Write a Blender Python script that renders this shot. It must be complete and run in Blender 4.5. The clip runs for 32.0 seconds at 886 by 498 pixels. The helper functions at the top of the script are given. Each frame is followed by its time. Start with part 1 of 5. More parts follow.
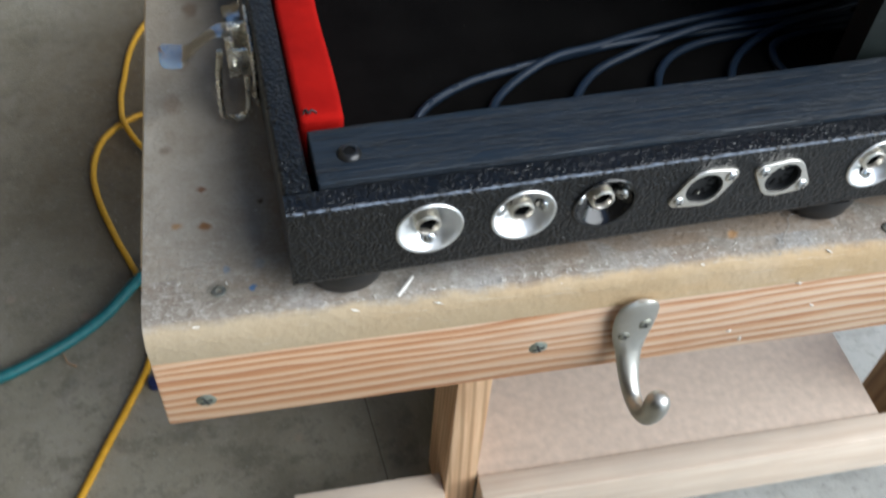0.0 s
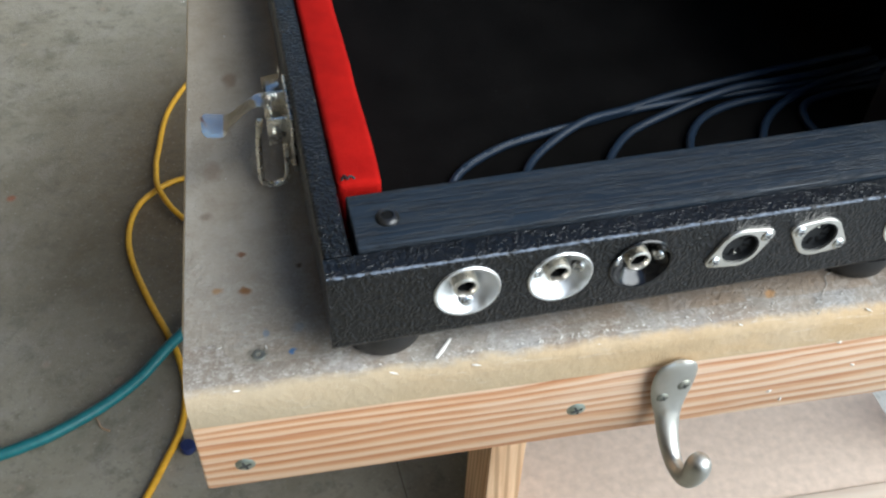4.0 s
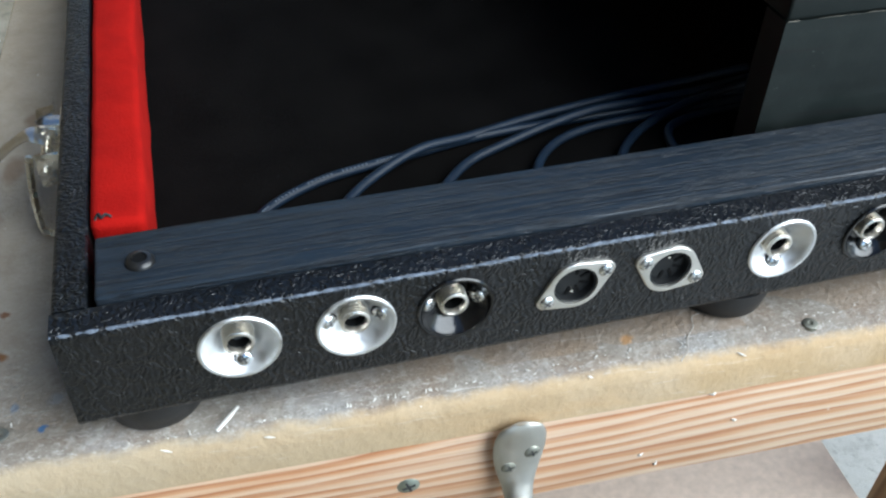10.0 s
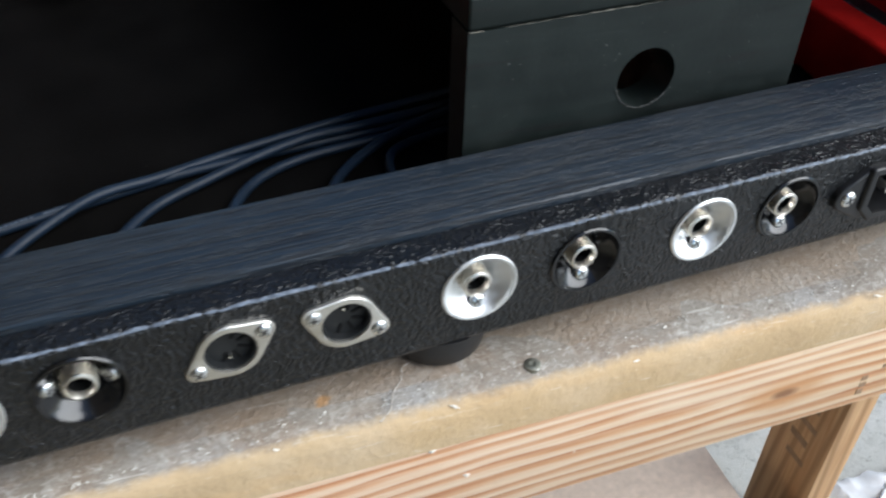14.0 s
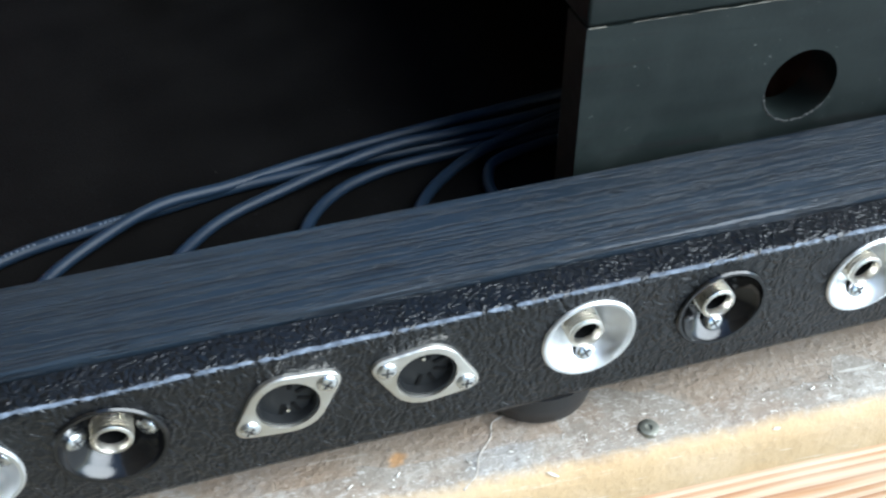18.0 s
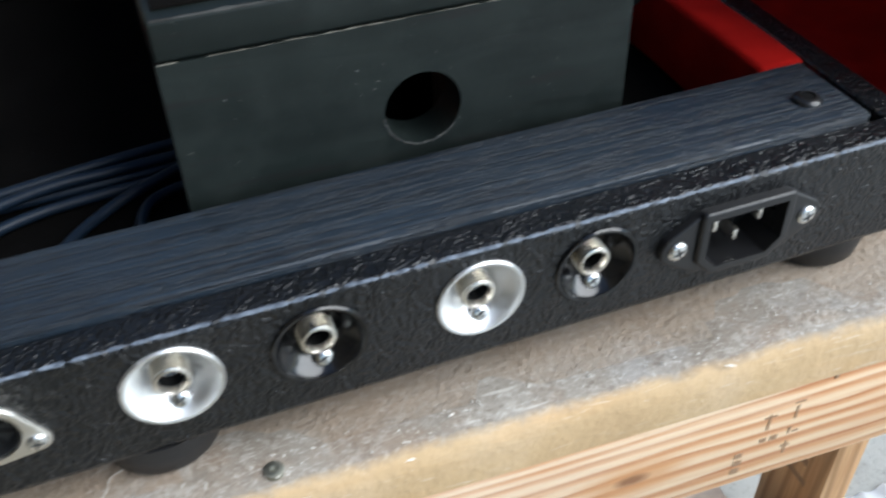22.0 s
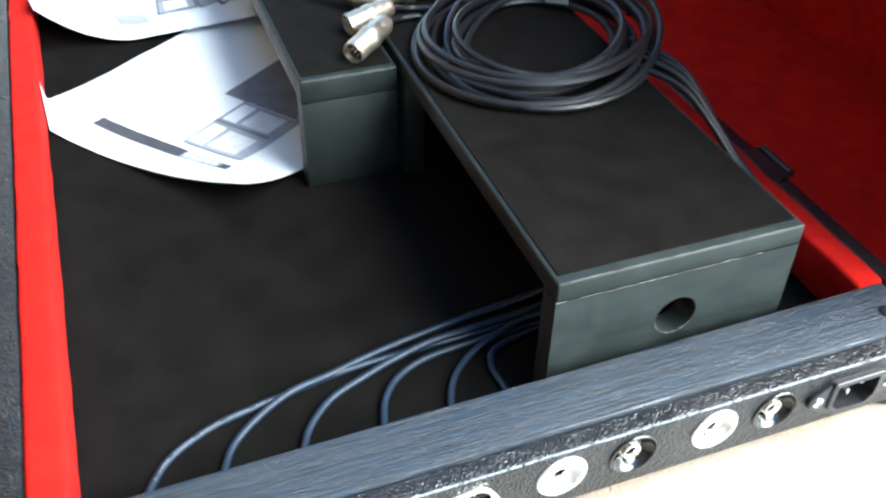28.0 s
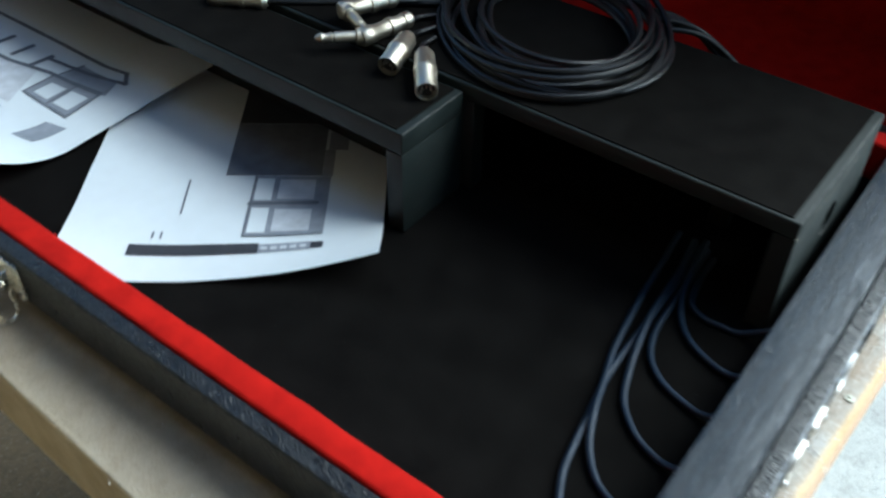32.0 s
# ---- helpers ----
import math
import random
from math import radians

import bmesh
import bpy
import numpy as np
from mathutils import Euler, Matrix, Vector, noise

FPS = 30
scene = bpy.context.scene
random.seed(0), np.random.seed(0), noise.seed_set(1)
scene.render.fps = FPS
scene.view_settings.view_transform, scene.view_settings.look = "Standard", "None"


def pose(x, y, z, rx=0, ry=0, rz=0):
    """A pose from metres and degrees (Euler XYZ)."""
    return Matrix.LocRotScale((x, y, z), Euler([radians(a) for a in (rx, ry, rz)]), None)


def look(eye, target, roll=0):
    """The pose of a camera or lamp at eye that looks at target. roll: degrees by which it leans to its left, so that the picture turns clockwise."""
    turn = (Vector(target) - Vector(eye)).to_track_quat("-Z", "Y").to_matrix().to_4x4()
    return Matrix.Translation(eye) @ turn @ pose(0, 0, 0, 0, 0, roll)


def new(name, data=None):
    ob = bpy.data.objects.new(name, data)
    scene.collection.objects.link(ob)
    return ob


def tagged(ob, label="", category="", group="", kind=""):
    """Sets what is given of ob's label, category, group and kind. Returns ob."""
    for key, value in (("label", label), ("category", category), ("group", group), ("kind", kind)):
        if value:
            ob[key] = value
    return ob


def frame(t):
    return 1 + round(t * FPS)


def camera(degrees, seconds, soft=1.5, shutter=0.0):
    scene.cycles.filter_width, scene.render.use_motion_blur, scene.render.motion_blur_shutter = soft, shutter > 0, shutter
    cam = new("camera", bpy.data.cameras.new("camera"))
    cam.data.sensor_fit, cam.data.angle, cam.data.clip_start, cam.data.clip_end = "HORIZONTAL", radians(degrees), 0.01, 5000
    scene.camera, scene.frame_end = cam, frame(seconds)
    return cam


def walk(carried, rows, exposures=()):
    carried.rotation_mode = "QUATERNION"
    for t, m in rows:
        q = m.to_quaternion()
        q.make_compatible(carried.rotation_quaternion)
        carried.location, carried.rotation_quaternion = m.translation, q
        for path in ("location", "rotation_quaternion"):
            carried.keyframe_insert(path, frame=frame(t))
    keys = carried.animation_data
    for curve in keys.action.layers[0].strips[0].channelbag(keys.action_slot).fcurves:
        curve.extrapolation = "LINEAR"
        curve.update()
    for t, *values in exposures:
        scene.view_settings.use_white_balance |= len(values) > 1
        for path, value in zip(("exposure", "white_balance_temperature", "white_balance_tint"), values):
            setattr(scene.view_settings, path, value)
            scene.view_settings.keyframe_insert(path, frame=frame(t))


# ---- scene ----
cam = camera(50.91, 32.0, 2.3, 0.7)
PATH = [
    (0, (-0.0111, -0.2016, 0.2612), (0.0479, -0.0135, 0.0351), 4.76),
    (0.5, (-0.0078, -0.2094, 0.2612), (0.0466, -0.0100, 0.0438), 2.69),
    (1, (-0.0133, -0.2080, 0.2623), (0.0429, -0.0105, 0.0435), 1.98),
    (1.5, (-0.0171, -0.2010, 0.2612), (0.0356, -0.0033, 0.0419), 1.58),
    (2, (-0.0174, -0.2016, 0.2602), (0.0319, -0.0028, 0.0411), 0.87),
    (2.5, (-0.0182, -0.2023, 0.2626), (0.0347, -0.0012, 0.0463), 1.72),
    (4.5, (-0.0096, -0.2026, 0.2637), (0.0432, 0.0020, 0.0506), 2.11),
    (5, (-0.0006, -0.1976, 0.2606), (0.0519, 0.0070, 0.0475), 1.99),
    (5.5, (0.0050, -0.1947, 0.2609), (0.0580, 0.0110, 0.0491), 1.77),
    (6, (0.0074, -0.1941, 0.2603), (0.0613, 0.0122, 0.0492), 1.68),
    (6.5, (0.0225, -0.1931, 0.2602), (0.0847, 0.0108, 0.0491), 3.11),
    (7, (0.0551, -0.2057, 0.2527), (0.1363, -0.0058, 0.0443), 4.93),
    (7.5, (0.0713, -0.2079, 0.2323), (0.1462, -0.0003, 0.0291), 3.26),
    (8, (0.0689, -0.1930, 0.2217), (0.1360, 0.0256, 0.0275), 1.59),
    (8.5, (0.0607, -0.1898, 0.2204), (0.1226, 0.0295, 0.0252), 0.86),
    (9, (0.0508, -0.1841, 0.2214), (0.1146, 0.0336, 0.0251), 1.56),
    (9.5, (0.0514, -0.1839, 0.2215), (0.1139, 0.0343, 0.0253), 1.41),
    (10, (0.0498, -0.1849, 0.2220), (0.1146, 0.0320, 0.0252), 1.62),
    (10.5, (0.0481, -0.1872, 0.2246), (0.1134, 0.0306, 0.0289), 1.55),
    (11, (0.0441, -0.1913, 0.2230), (0.1099, 0.0254, 0.0264), 1.92),
    (11.5, (0.0396, -0.1931, 0.2241), (0.1071, 0.0226, 0.0269), 2.29),
    (12, (0.0433, -0.1871, 0.2133), (0.1150, 0.0245, 0.0132), 2.15),
    (12.5, (0.0581, -0.1776, 0.2221), (0.1439, 0.0324, 0.0259), 3.63),
    (13, (0.0786, -0.1762, 0.2268), (0.1713, 0.0330, 0.0327), 4.00),
    (13.5, (0.0967, -0.1773, 0.2205), (0.1900, 0.0323, 0.0273), 3.22),
    (14, (0.1308, -0.1736, 0.2085), (0.2214, 0.0366, 0.0144), 1.93),
    (14.5, (0.1418, -0.1602, 0.1969), (0.2265, 0.0501, 0.0004), 1.41),
    (16.5, (0.1616, -0.1547, 0.1607), (0.2336, 0.0732, -0.0205), -1.42),
    (17, (0.1675, -0.1324, 0.1778), (0.2351, 0.0804, -0.0226), -0.83),
    (17.5, (0.1557, -0.1339, 0.1841), (0.2178, 0.0814, -0.0152), -0.96),
    (18, (0.1454, -0.1364, 0.1888), (0.2048, 0.0826, -0.0074), -1.19),
    (18.5, (0.1366, -0.1408, 0.1959), (0.1953, 0.0772, -0.0018), -1.21),
    (19, (0.1323, -0.1451, 0.1972), (0.1895, 0.0728, -0.0008), -1.49),
    (19.5, (0.1356, -0.1459, 0.1989), (0.1894, 0.0732, 0.0012), -1.71),
    (20, (0.1358, -0.1476, 0.2002), (0.1925, 0.0722, 0.0042), -1.49),
    (21, (0.1982, -0.1557, 0.1926), (0.2659, 0.0660, 0.0021), -2.28),
    (21.5, (0.2178, -0.1570, 0.1866), (0.2895, 0.0636, -0.0036), -2.65),
    (22, (0.2274, -0.1526, 0.1885), (0.3050, 0.0617, -0.0067), -1.71),
    (22.5, (0.2472, -0.1472, 0.1821), (0.3338, 0.0700, -0.0058), -1.45),
    (23, (0.2548, -0.1496, 0.1766), (0.3423, 0.0663, -0.0124), -2.07),
    (23.5, (0.2547, -0.1504, 0.1801), (0.3415, 0.0674, -0.0070), -2.70),
    (24, (0.2495, -0.1526, 0.1832), (0.3370, 0.0652, -0.0036), -2.71),
    (24.5, (0.2366, -0.1582, 0.1883), (0.3230, 0.0619, 0.0037), -2.80),
    (25, (0.2146, -0.1636, 0.2033), (0.2987, 0.0588, 0.0202), -2.56),
    (25.5, (0.1888, -0.1681, 0.2173), (0.2721, 0.0604, 0.0417), -1.87),
    (26, (0.1617, -0.1601, 0.2592), (0.2400, 0.0561, 0.0665), -0.35),
    (26.5, (0.1208, -0.1542, 0.2731), (0.1959, 0.0675, 0.0854), 1.07),
    (28.5, (0.0400, -0.2175, 0.3957), (0.1364, -0.0074, 0.2046), 1.48),
    (29, (-0.0844, -0.2185, 0.4363), (0.0552, -0.0253, 0.2540), 4.61),
    (29.5, (-0.1757, -0.2242, 0.4503), (-0.0111, -0.0492, 0.2708), 4.22),
    (30, (-0.1944, -0.2087, 0.4529), (-0.0192, -0.0422, 0.2752), 3.60),
    (30.5, (-0.1955, -0.1861, 0.4447), (-0.0204, -0.0252, 0.2618), 2.23),
    (31, (-0.2062, -0.1695, 0.4275), (-0.0341, -0.0121, 0.2388), 0.94),
    (31.5, (-0.1811, -0.1132, 0.4103), (-0.0106, 0.0385, 0.2154), -0.23),
    (32, (-0.1531, -0.0232, 0.3907), (0.0244, 0.1109, 0.1895), 0.90),
]
EXPOSURES = [
(0.0, 0.19, 6110, 7), (1.0, 0.40, 6110, 6), (2.0, 0.46, 6110, 6), (5.0, 0.42, 6060, 5), (7.0, 0.32, 5900, 4), (9.0, 0.40, 5860, 4), (12.0, 0.50, 5820, 3), (13.0, 0.37, 5930, 5), (14.0, 0.31, 6150, 8), (17.0, 0.24, 6150, 8), (18.0, 0.88, 5760, 3), (19.0, 1.00, 5700, 3), (20.0, 1.03, 5720, 3), (21.0, 1.19, 5920, 3), (22.0, 0.42, 6100, 7), (24.0, 0.45, 6110, 8), (25.0, 0.40, 6090, 7), (26.0, 1.50, 6250, 4), (29.0, 2.6, 6200, 3), (30.0, 1.63, 6080, 1), (31.0, 0.98, 6080, -4), (32.0, 0.98, 5770, -3),
]
walk(cam, [(t, look(eye, target, roll)) for t, eye, target, roll in PATH], EXPOSURES)

# ---- light ----
SUN_ELEV, SUN_ROT = radians(38), radians(128)
world = bpy.data.worlds.new("world")
scene.world = world
world.use_nodes = True
_wn = world.node_tree.nodes
_sky = _wn.new("ShaderNodeTexSky")
_sky.sky_type, _sky.sun_disc = "NISHITA", False
_sky.sun_elevation, _sky.sun_rotation = SUN_ELEV, SUN_ROT
_sky.air_density, _sky.dust_density, _sky.ozone_density = 1.0, 0.25, 2.5
world.node_tree.links.new(_sky.outputs[0], _wn["Background"].inputs[0])
_wn["Background"].inputs[1].default_value = 0.105
sun_data = bpy.data.lights.new("sun", "SUN")
sun_data.energy, sun_data.angle, sun_data.color = 4.3, radians(60), (1.0, 0.98, 0.945)
sun = new("sun", sun_data)
_dir = Vector((math.sin(SUN_ROT) * math.cos(SUN_ELEV), math.cos(SUN_ROT) * math.cos(SUN_ELEV), math.sin(SUN_ELEV)))
sun.matrix_world = look(_dir * 10, (0, 0, 0))


# ---- materials ----
class Mat:
    """A node material: a principled shader with short ways to add textures to it."""

    def __init__(self, name, color, rough=0.6, metal=0.0, spec=0.5):
        self.mat = bpy.data.materials.new(name)
        self.mat.use_nodes = True
        self.nodes, self.links = self.mat.node_tree.nodes, self.mat.node_tree.links
        self.bsdf = self.nodes["Principled BSDF"]
        self.color = None
        self.set("Base Color", (*color, 1))
        self.set("Roughness", rough)
        self.set("Metallic", metal)
        self.set("Specular IOR Level", spec)
        self.coord = self.nodes.new("ShaderNodeTexCoord").outputs["Object"]
        self.height = None

    def set(self, slot, value):
        self.bsdf.inputs[slot].default_value = value

    def scaled(self, sx, sy, sz, rot=(0, 0, 0)):
        n = self.nodes.new("ShaderNodeMapping")
        n.inputs["Scale"].default_value = (sx, sy, sz)
        n.inputs["Rotation"].default_value = [radians(a) for a in rot]
        self.links.new(self.coord, n.inputs[0])
        return n.outputs[0]

    def noise(self, scale, detail=4, rough=0.55, vec=None, distortion=0.0):
        n = self.nodes.new("ShaderNodeTexNoise")
        n.inputs["Scale"].default_value, n.inputs["Detail"].default_value = scale, detail
        n.inputs["Roughness"].default_value, n.inputs["Distortion"].default_value = rough, distortion
        self.links.new(vec or self.coord, n.inputs["Vector"])
        return n.outputs["Fac"]

    def cells(self, scale, feature="F1", vec=None, out="Distance"):
        n = self.nodes.new("ShaderNodeTexVoronoi")
        n.feature = feature
        n.inputs["Scale"].default_value = scale
        self.links.new(vec or self.coord, n.inputs["Vector"])
        return n.outputs[out]

    def bands(self, scale, direction="Z", distortion=3.0, detail=2, dscale=1.0, vec=None):
        n = self.nodes.new("ShaderNodeTexWave")
        n.wave_type, n.bands_direction = "BANDS", direction
        n.inputs["Scale"].default_value, n.inputs["Distortion"].default_value = scale, distortion
        n.inputs["Detail"].default_value, n.inputs["Detail Scale"].default_value = detail, dscale
        self.links.new(vec or self.coord, n.inputs["Vector"])
        return n.outputs["Fac"]

    def ramp(self, fac, stops):
        n = self.nodes.new("ShaderNodeValToRGB")
        r = n.color_ramp
        while len(r.elements) < len(stops):
            r.elements.new(0.5)
        for e, (p, c) in zip(r.elements, stops):
            e.position, e.color = p, (*c, 1) if len(c) == 3 else c
        self.links.new(fac, n.inputs[0])
        return n.outputs[0]

    def level(self, fac, lo, hi, a=0.0, b=1.0):
        n = self.nodes.new("ShaderNodeMapRange")
        for k, v in zip((1, 2, 3, 4), (lo, hi, a, b)):
            n.inputs[k].default_value = v
        self.links.new(fac, n.inputs[0])
        return n.outputs[0]

    def math(self, op, a, b):
        n = self.nodes.new("ShaderNodeMath")
        n.operation = op
        for k, v in enumerate((a, b)):
            if isinstance(v, (int, float)):
                n.inputs[k].default_value = v
            else:
                self.links.new(v, n.inputs[k])
        return n.outputs[0]

    def blend(self, fac, a, b, mode="MIX"):
        n = self.nodes.new("ShaderNodeMix")
        n.data_type, n.blend_type = "RGBA", mode
        for k, v in ((0, fac), (6, a), (7, b)):
            if isinstance(v, (int, float)):
                n.inputs[k].default_value = v
            elif isinstance(v, tuple):
                n.inputs[k].default_value = (*v, 1)
            else:
                self.links.new(v, n.inputs[k])
        return n.outputs[2]

    def paint(self, socket):
        self.color = socket
        self.links.new(socket, self.bsdf.inputs["Base Color"])
        return self

    def gloss(self, socket):
        self.links.new(socket, self.bsdf.inputs["Roughness"])
        return self

    def bump(self, fac, distance, strength=1.0):
        n = self.nodes.new("ShaderNodeBump")
        n.inputs["Strength"].default_value, n.inputs["Distance"].default_value = strength, distance
        self.links.new(fac, n.inputs["Height"])
        if self.height:
            self.links.new(self.height, n.inputs["Normal"])
        self.height = n.outputs[0]
        self.links.new(self.height, self.bsdf.inputs["Normal"])
        return self


def make_tolex():
    m = Mat("black_tolex", (0.012, 0.012, 0.013), 0.32, spec=0.5)
    warp = m.nodes.new("ShaderNodeTexNoise")
    warp.inputs["Scale"].default_value, warp.inputs["Detail"].default_value = 160, 3
    m.links.new(m.scaled(1, 1, 1), warp.inputs["Vector"])
    v = m.nodes.new("ShaderNodeVectorMath")
    v.operation = "MULTIPLY_ADD"
    m.links.new(warp.outputs["Color"], v.inputs[0])
    v.inputs[1].default_value = (0.006, 0.006, 0.006)
    m.links.new(m.scaled(1.0, 1.0, 0.62, (0, 38, 20)), v.inputs[2])
    cell = m.nodes.new("ShaderNodeTexVoronoi")
    cell.feature = "SMOOTH_F1"
    cell.inputs["Scale"].default_value, cell.inputs["Smoothness"].default_value = 700, 0.40
    m.links.new(v.outputs[0], cell.inputs["Vector"])
    pebble = m.level(cell.outputs["Distance"], 0.12, 0.72, 1.0, 0.0)
    fold = m.math("ABSOLUTE", m.math("SUBTRACT", m.noise(300, 2, 0.5, v.outputs[0], 0.4), 0.5), 0.0)
    m.bump(m.math("MULTIPLY", pebble, m.level(m.noise(210, 2), 0.3, 0.7, 0.45, 1.0)), 0.00044, 1.0)
    m.bump(m.level(fold, 0.0, 0.06), 0.00016, 0.7)
    m.bump(m.noise(2200, 2), 0.00003, 0.4)
    m.paint(m.ramp(m.noise(30, 5), [(0.3, (0.004, 0.005, 0.006)), (0.7, (0.009, 0.0095, 0.011))]))
    m.gloss(m.level(m.noise(140, 3), 0.3, 0.7, 0.26, 0.38))
    return m.mat


def make_barwood():
    m = Mat("black_stained_wood", (0.02, 0.02, 0.022), 0.42, spec=0.5)
    pore = m.level(m.noise(1.0, 3, 0.6, m.scaled(34, 1250, 1250)), 0.50, 0.60)
    short = m.level(m.noise(1.0, 2, 0.5, m.scaled(130, 1050, 1050)), 0.60, 0.68)
    streak = m.noise(1.0, 4, 0.65, m.scaled(5, 420, 420))
    broad = m.noise(1.0, 3, 0.55, m.scaled(3, 90, 90))
    base = m.ramp(streak, [(0.34, (0.009, 0.0155, 0.024)), (0.50, (0.0155, 0.0255, 0.0385)), (0.66, (0.026, 0.040, 0.058))])
    base = m.blend(m.level(broad, 0.40, 0.62, 0, 0.35), base, (0.009, 0.014, 0.021))
    base = m.blend(m.math("MULTIPLY", pore, 0.85), base, (0.003, 0.0055, 0.010))
    m.paint(m.blend(m.math("MULTIPLY", short, 0.8), base, (0.002, 0.003, 0.005)))
    m.bump(m.math("SUBTRACT", m.math("MULTIPLY", streak, 0.45), m.math("ADD", m.math("MULTIPLY", pore, 0.45), m.math("MULTIPLY", short, 0.35))), 0.0006, 0.8)
    m.gloss(m.level(pore, 0.0, 1.0, 0.42, 0.62))
    return m.mat


def make_blackply():
    m = Mat("black_painted_plywood", (0.02, 0.021, 0.021), 0.5, spec=0.35)
    streak = m.noise(1.0, 5, 0.6, m.scaled(16, 16, 120), 0.5)
    dust = m.noise(45, 7, 0.75)
    crack = m.level(m.noise(1.0, 4, 0.7, m.scaled(14, 14, 210), 0.8), 0.585, 0.68)
    base = m.ramp(streak, [(0.3, (0.0058, 0.0092, 0.0086)), (0.7, (0.0102, 0.0155, 0.0144))])
    base = m.blend(m.level(dust, 0.46, 0.66, 0.0, 0.6), base, (0.0162, 0.0226, 0.0208))
    base = m.blend(m.math("MULTIPLY", crack, 0.8), base, (0.010, 0.010, 0.010))
    speck = m.level(m.noise(700, 2), 0.74, 0.78)
    m.paint(m.blend(m.math("MULTIPLY", speck, 0.5), base, (0.22, 0.22, 0.21)))
    m.bump(streak, 0.0004, 0.5)
    m.bump(m.noise(500, 3), 0.0001, 0.5)
    m.gloss(m.level(dust, 0.3, 0.7, 0.42, 0.66))
    return m.mat


def make_carpet():
    m = Mat("black_felt", (0.003, 0.003, 0.0035), 0.95, spec=0.05)
    felt = m.ramp(m.noise(40, 5), [(0.3, (0.0031, 0.0028, 0.0026)), (0.7, (0.0058, 0.0053, 0.0049))])
    felt = m.blend(m.level(m.noise(900, 2), 0.66, 0.72, 0, 0.5), felt, (0.02, 0.02, 0.022))
    # sparse lint
    lint = m.math("MULTIPLY", m.level(m.cells(150), 0.03, 0.05, 1, 0), m.level(m.noise(60, 3), 0.55, 0.62))
    m.paint(m.blend(m.math("MULTIPLY", lint, 0.8), felt, (0.09, 0.085, 0.075)))
    m.bump(m.noise(1500, 2, 0.7), 0.0006, 0.8)
    return m.mat


def make_velvet():
    m = Mat("red_velvet", (0.45, 0.006, 0.006), 0.9, spec=0.1)
    m.paint(m.ramp(m.noise(70, 5, 0.6), [(0.3, (0.29, 0.004, 0.003)), (0.7, (0.44, 0.008, 0.005))]))
    m.bump(m.noise(1600, 2), 0.0005, 0.7)
    m.set("Sheen Weight", 0.08)
    m.set("Sheen Tint", (1.0, 0.08, 0.06, 1))
    m.set("Sheen Roughness", 0.5)
    return m.mat


def make_metal(name, color, rough, brushed=0.0):
    m = Mat(name, color, rough, 1.0)
    m.gloss(m.level(m.noise(300, 4), 0.3, 0.7, rough * 0.75, min(1, rough * 1.35)))
    if brushed:
        m.bump(m.noise(1.0, 3, 0.6, m.scaled(60, 2500, 2500)), 0.00004, brushed)
    m.bump(m.noise(500, 3), 0.00003, 0.4)
    return m.mat


def make_plain(name, color, rough, spec=0.5, grain=0.0002, vary=0.15):
    m = Mat(name, color, rough, 0.0, spec)
    lo, hi = tuple(c * (1 - vary) for c in color), tuple(min(1, c * (1 + vary)) for c in color)
    m.paint(m.ramp(m.noise(90, 5), [(0.3, lo), (0.7, hi)]))
    m.bump(m.noise(900, 3), grain, 0.5)
    return m.mat


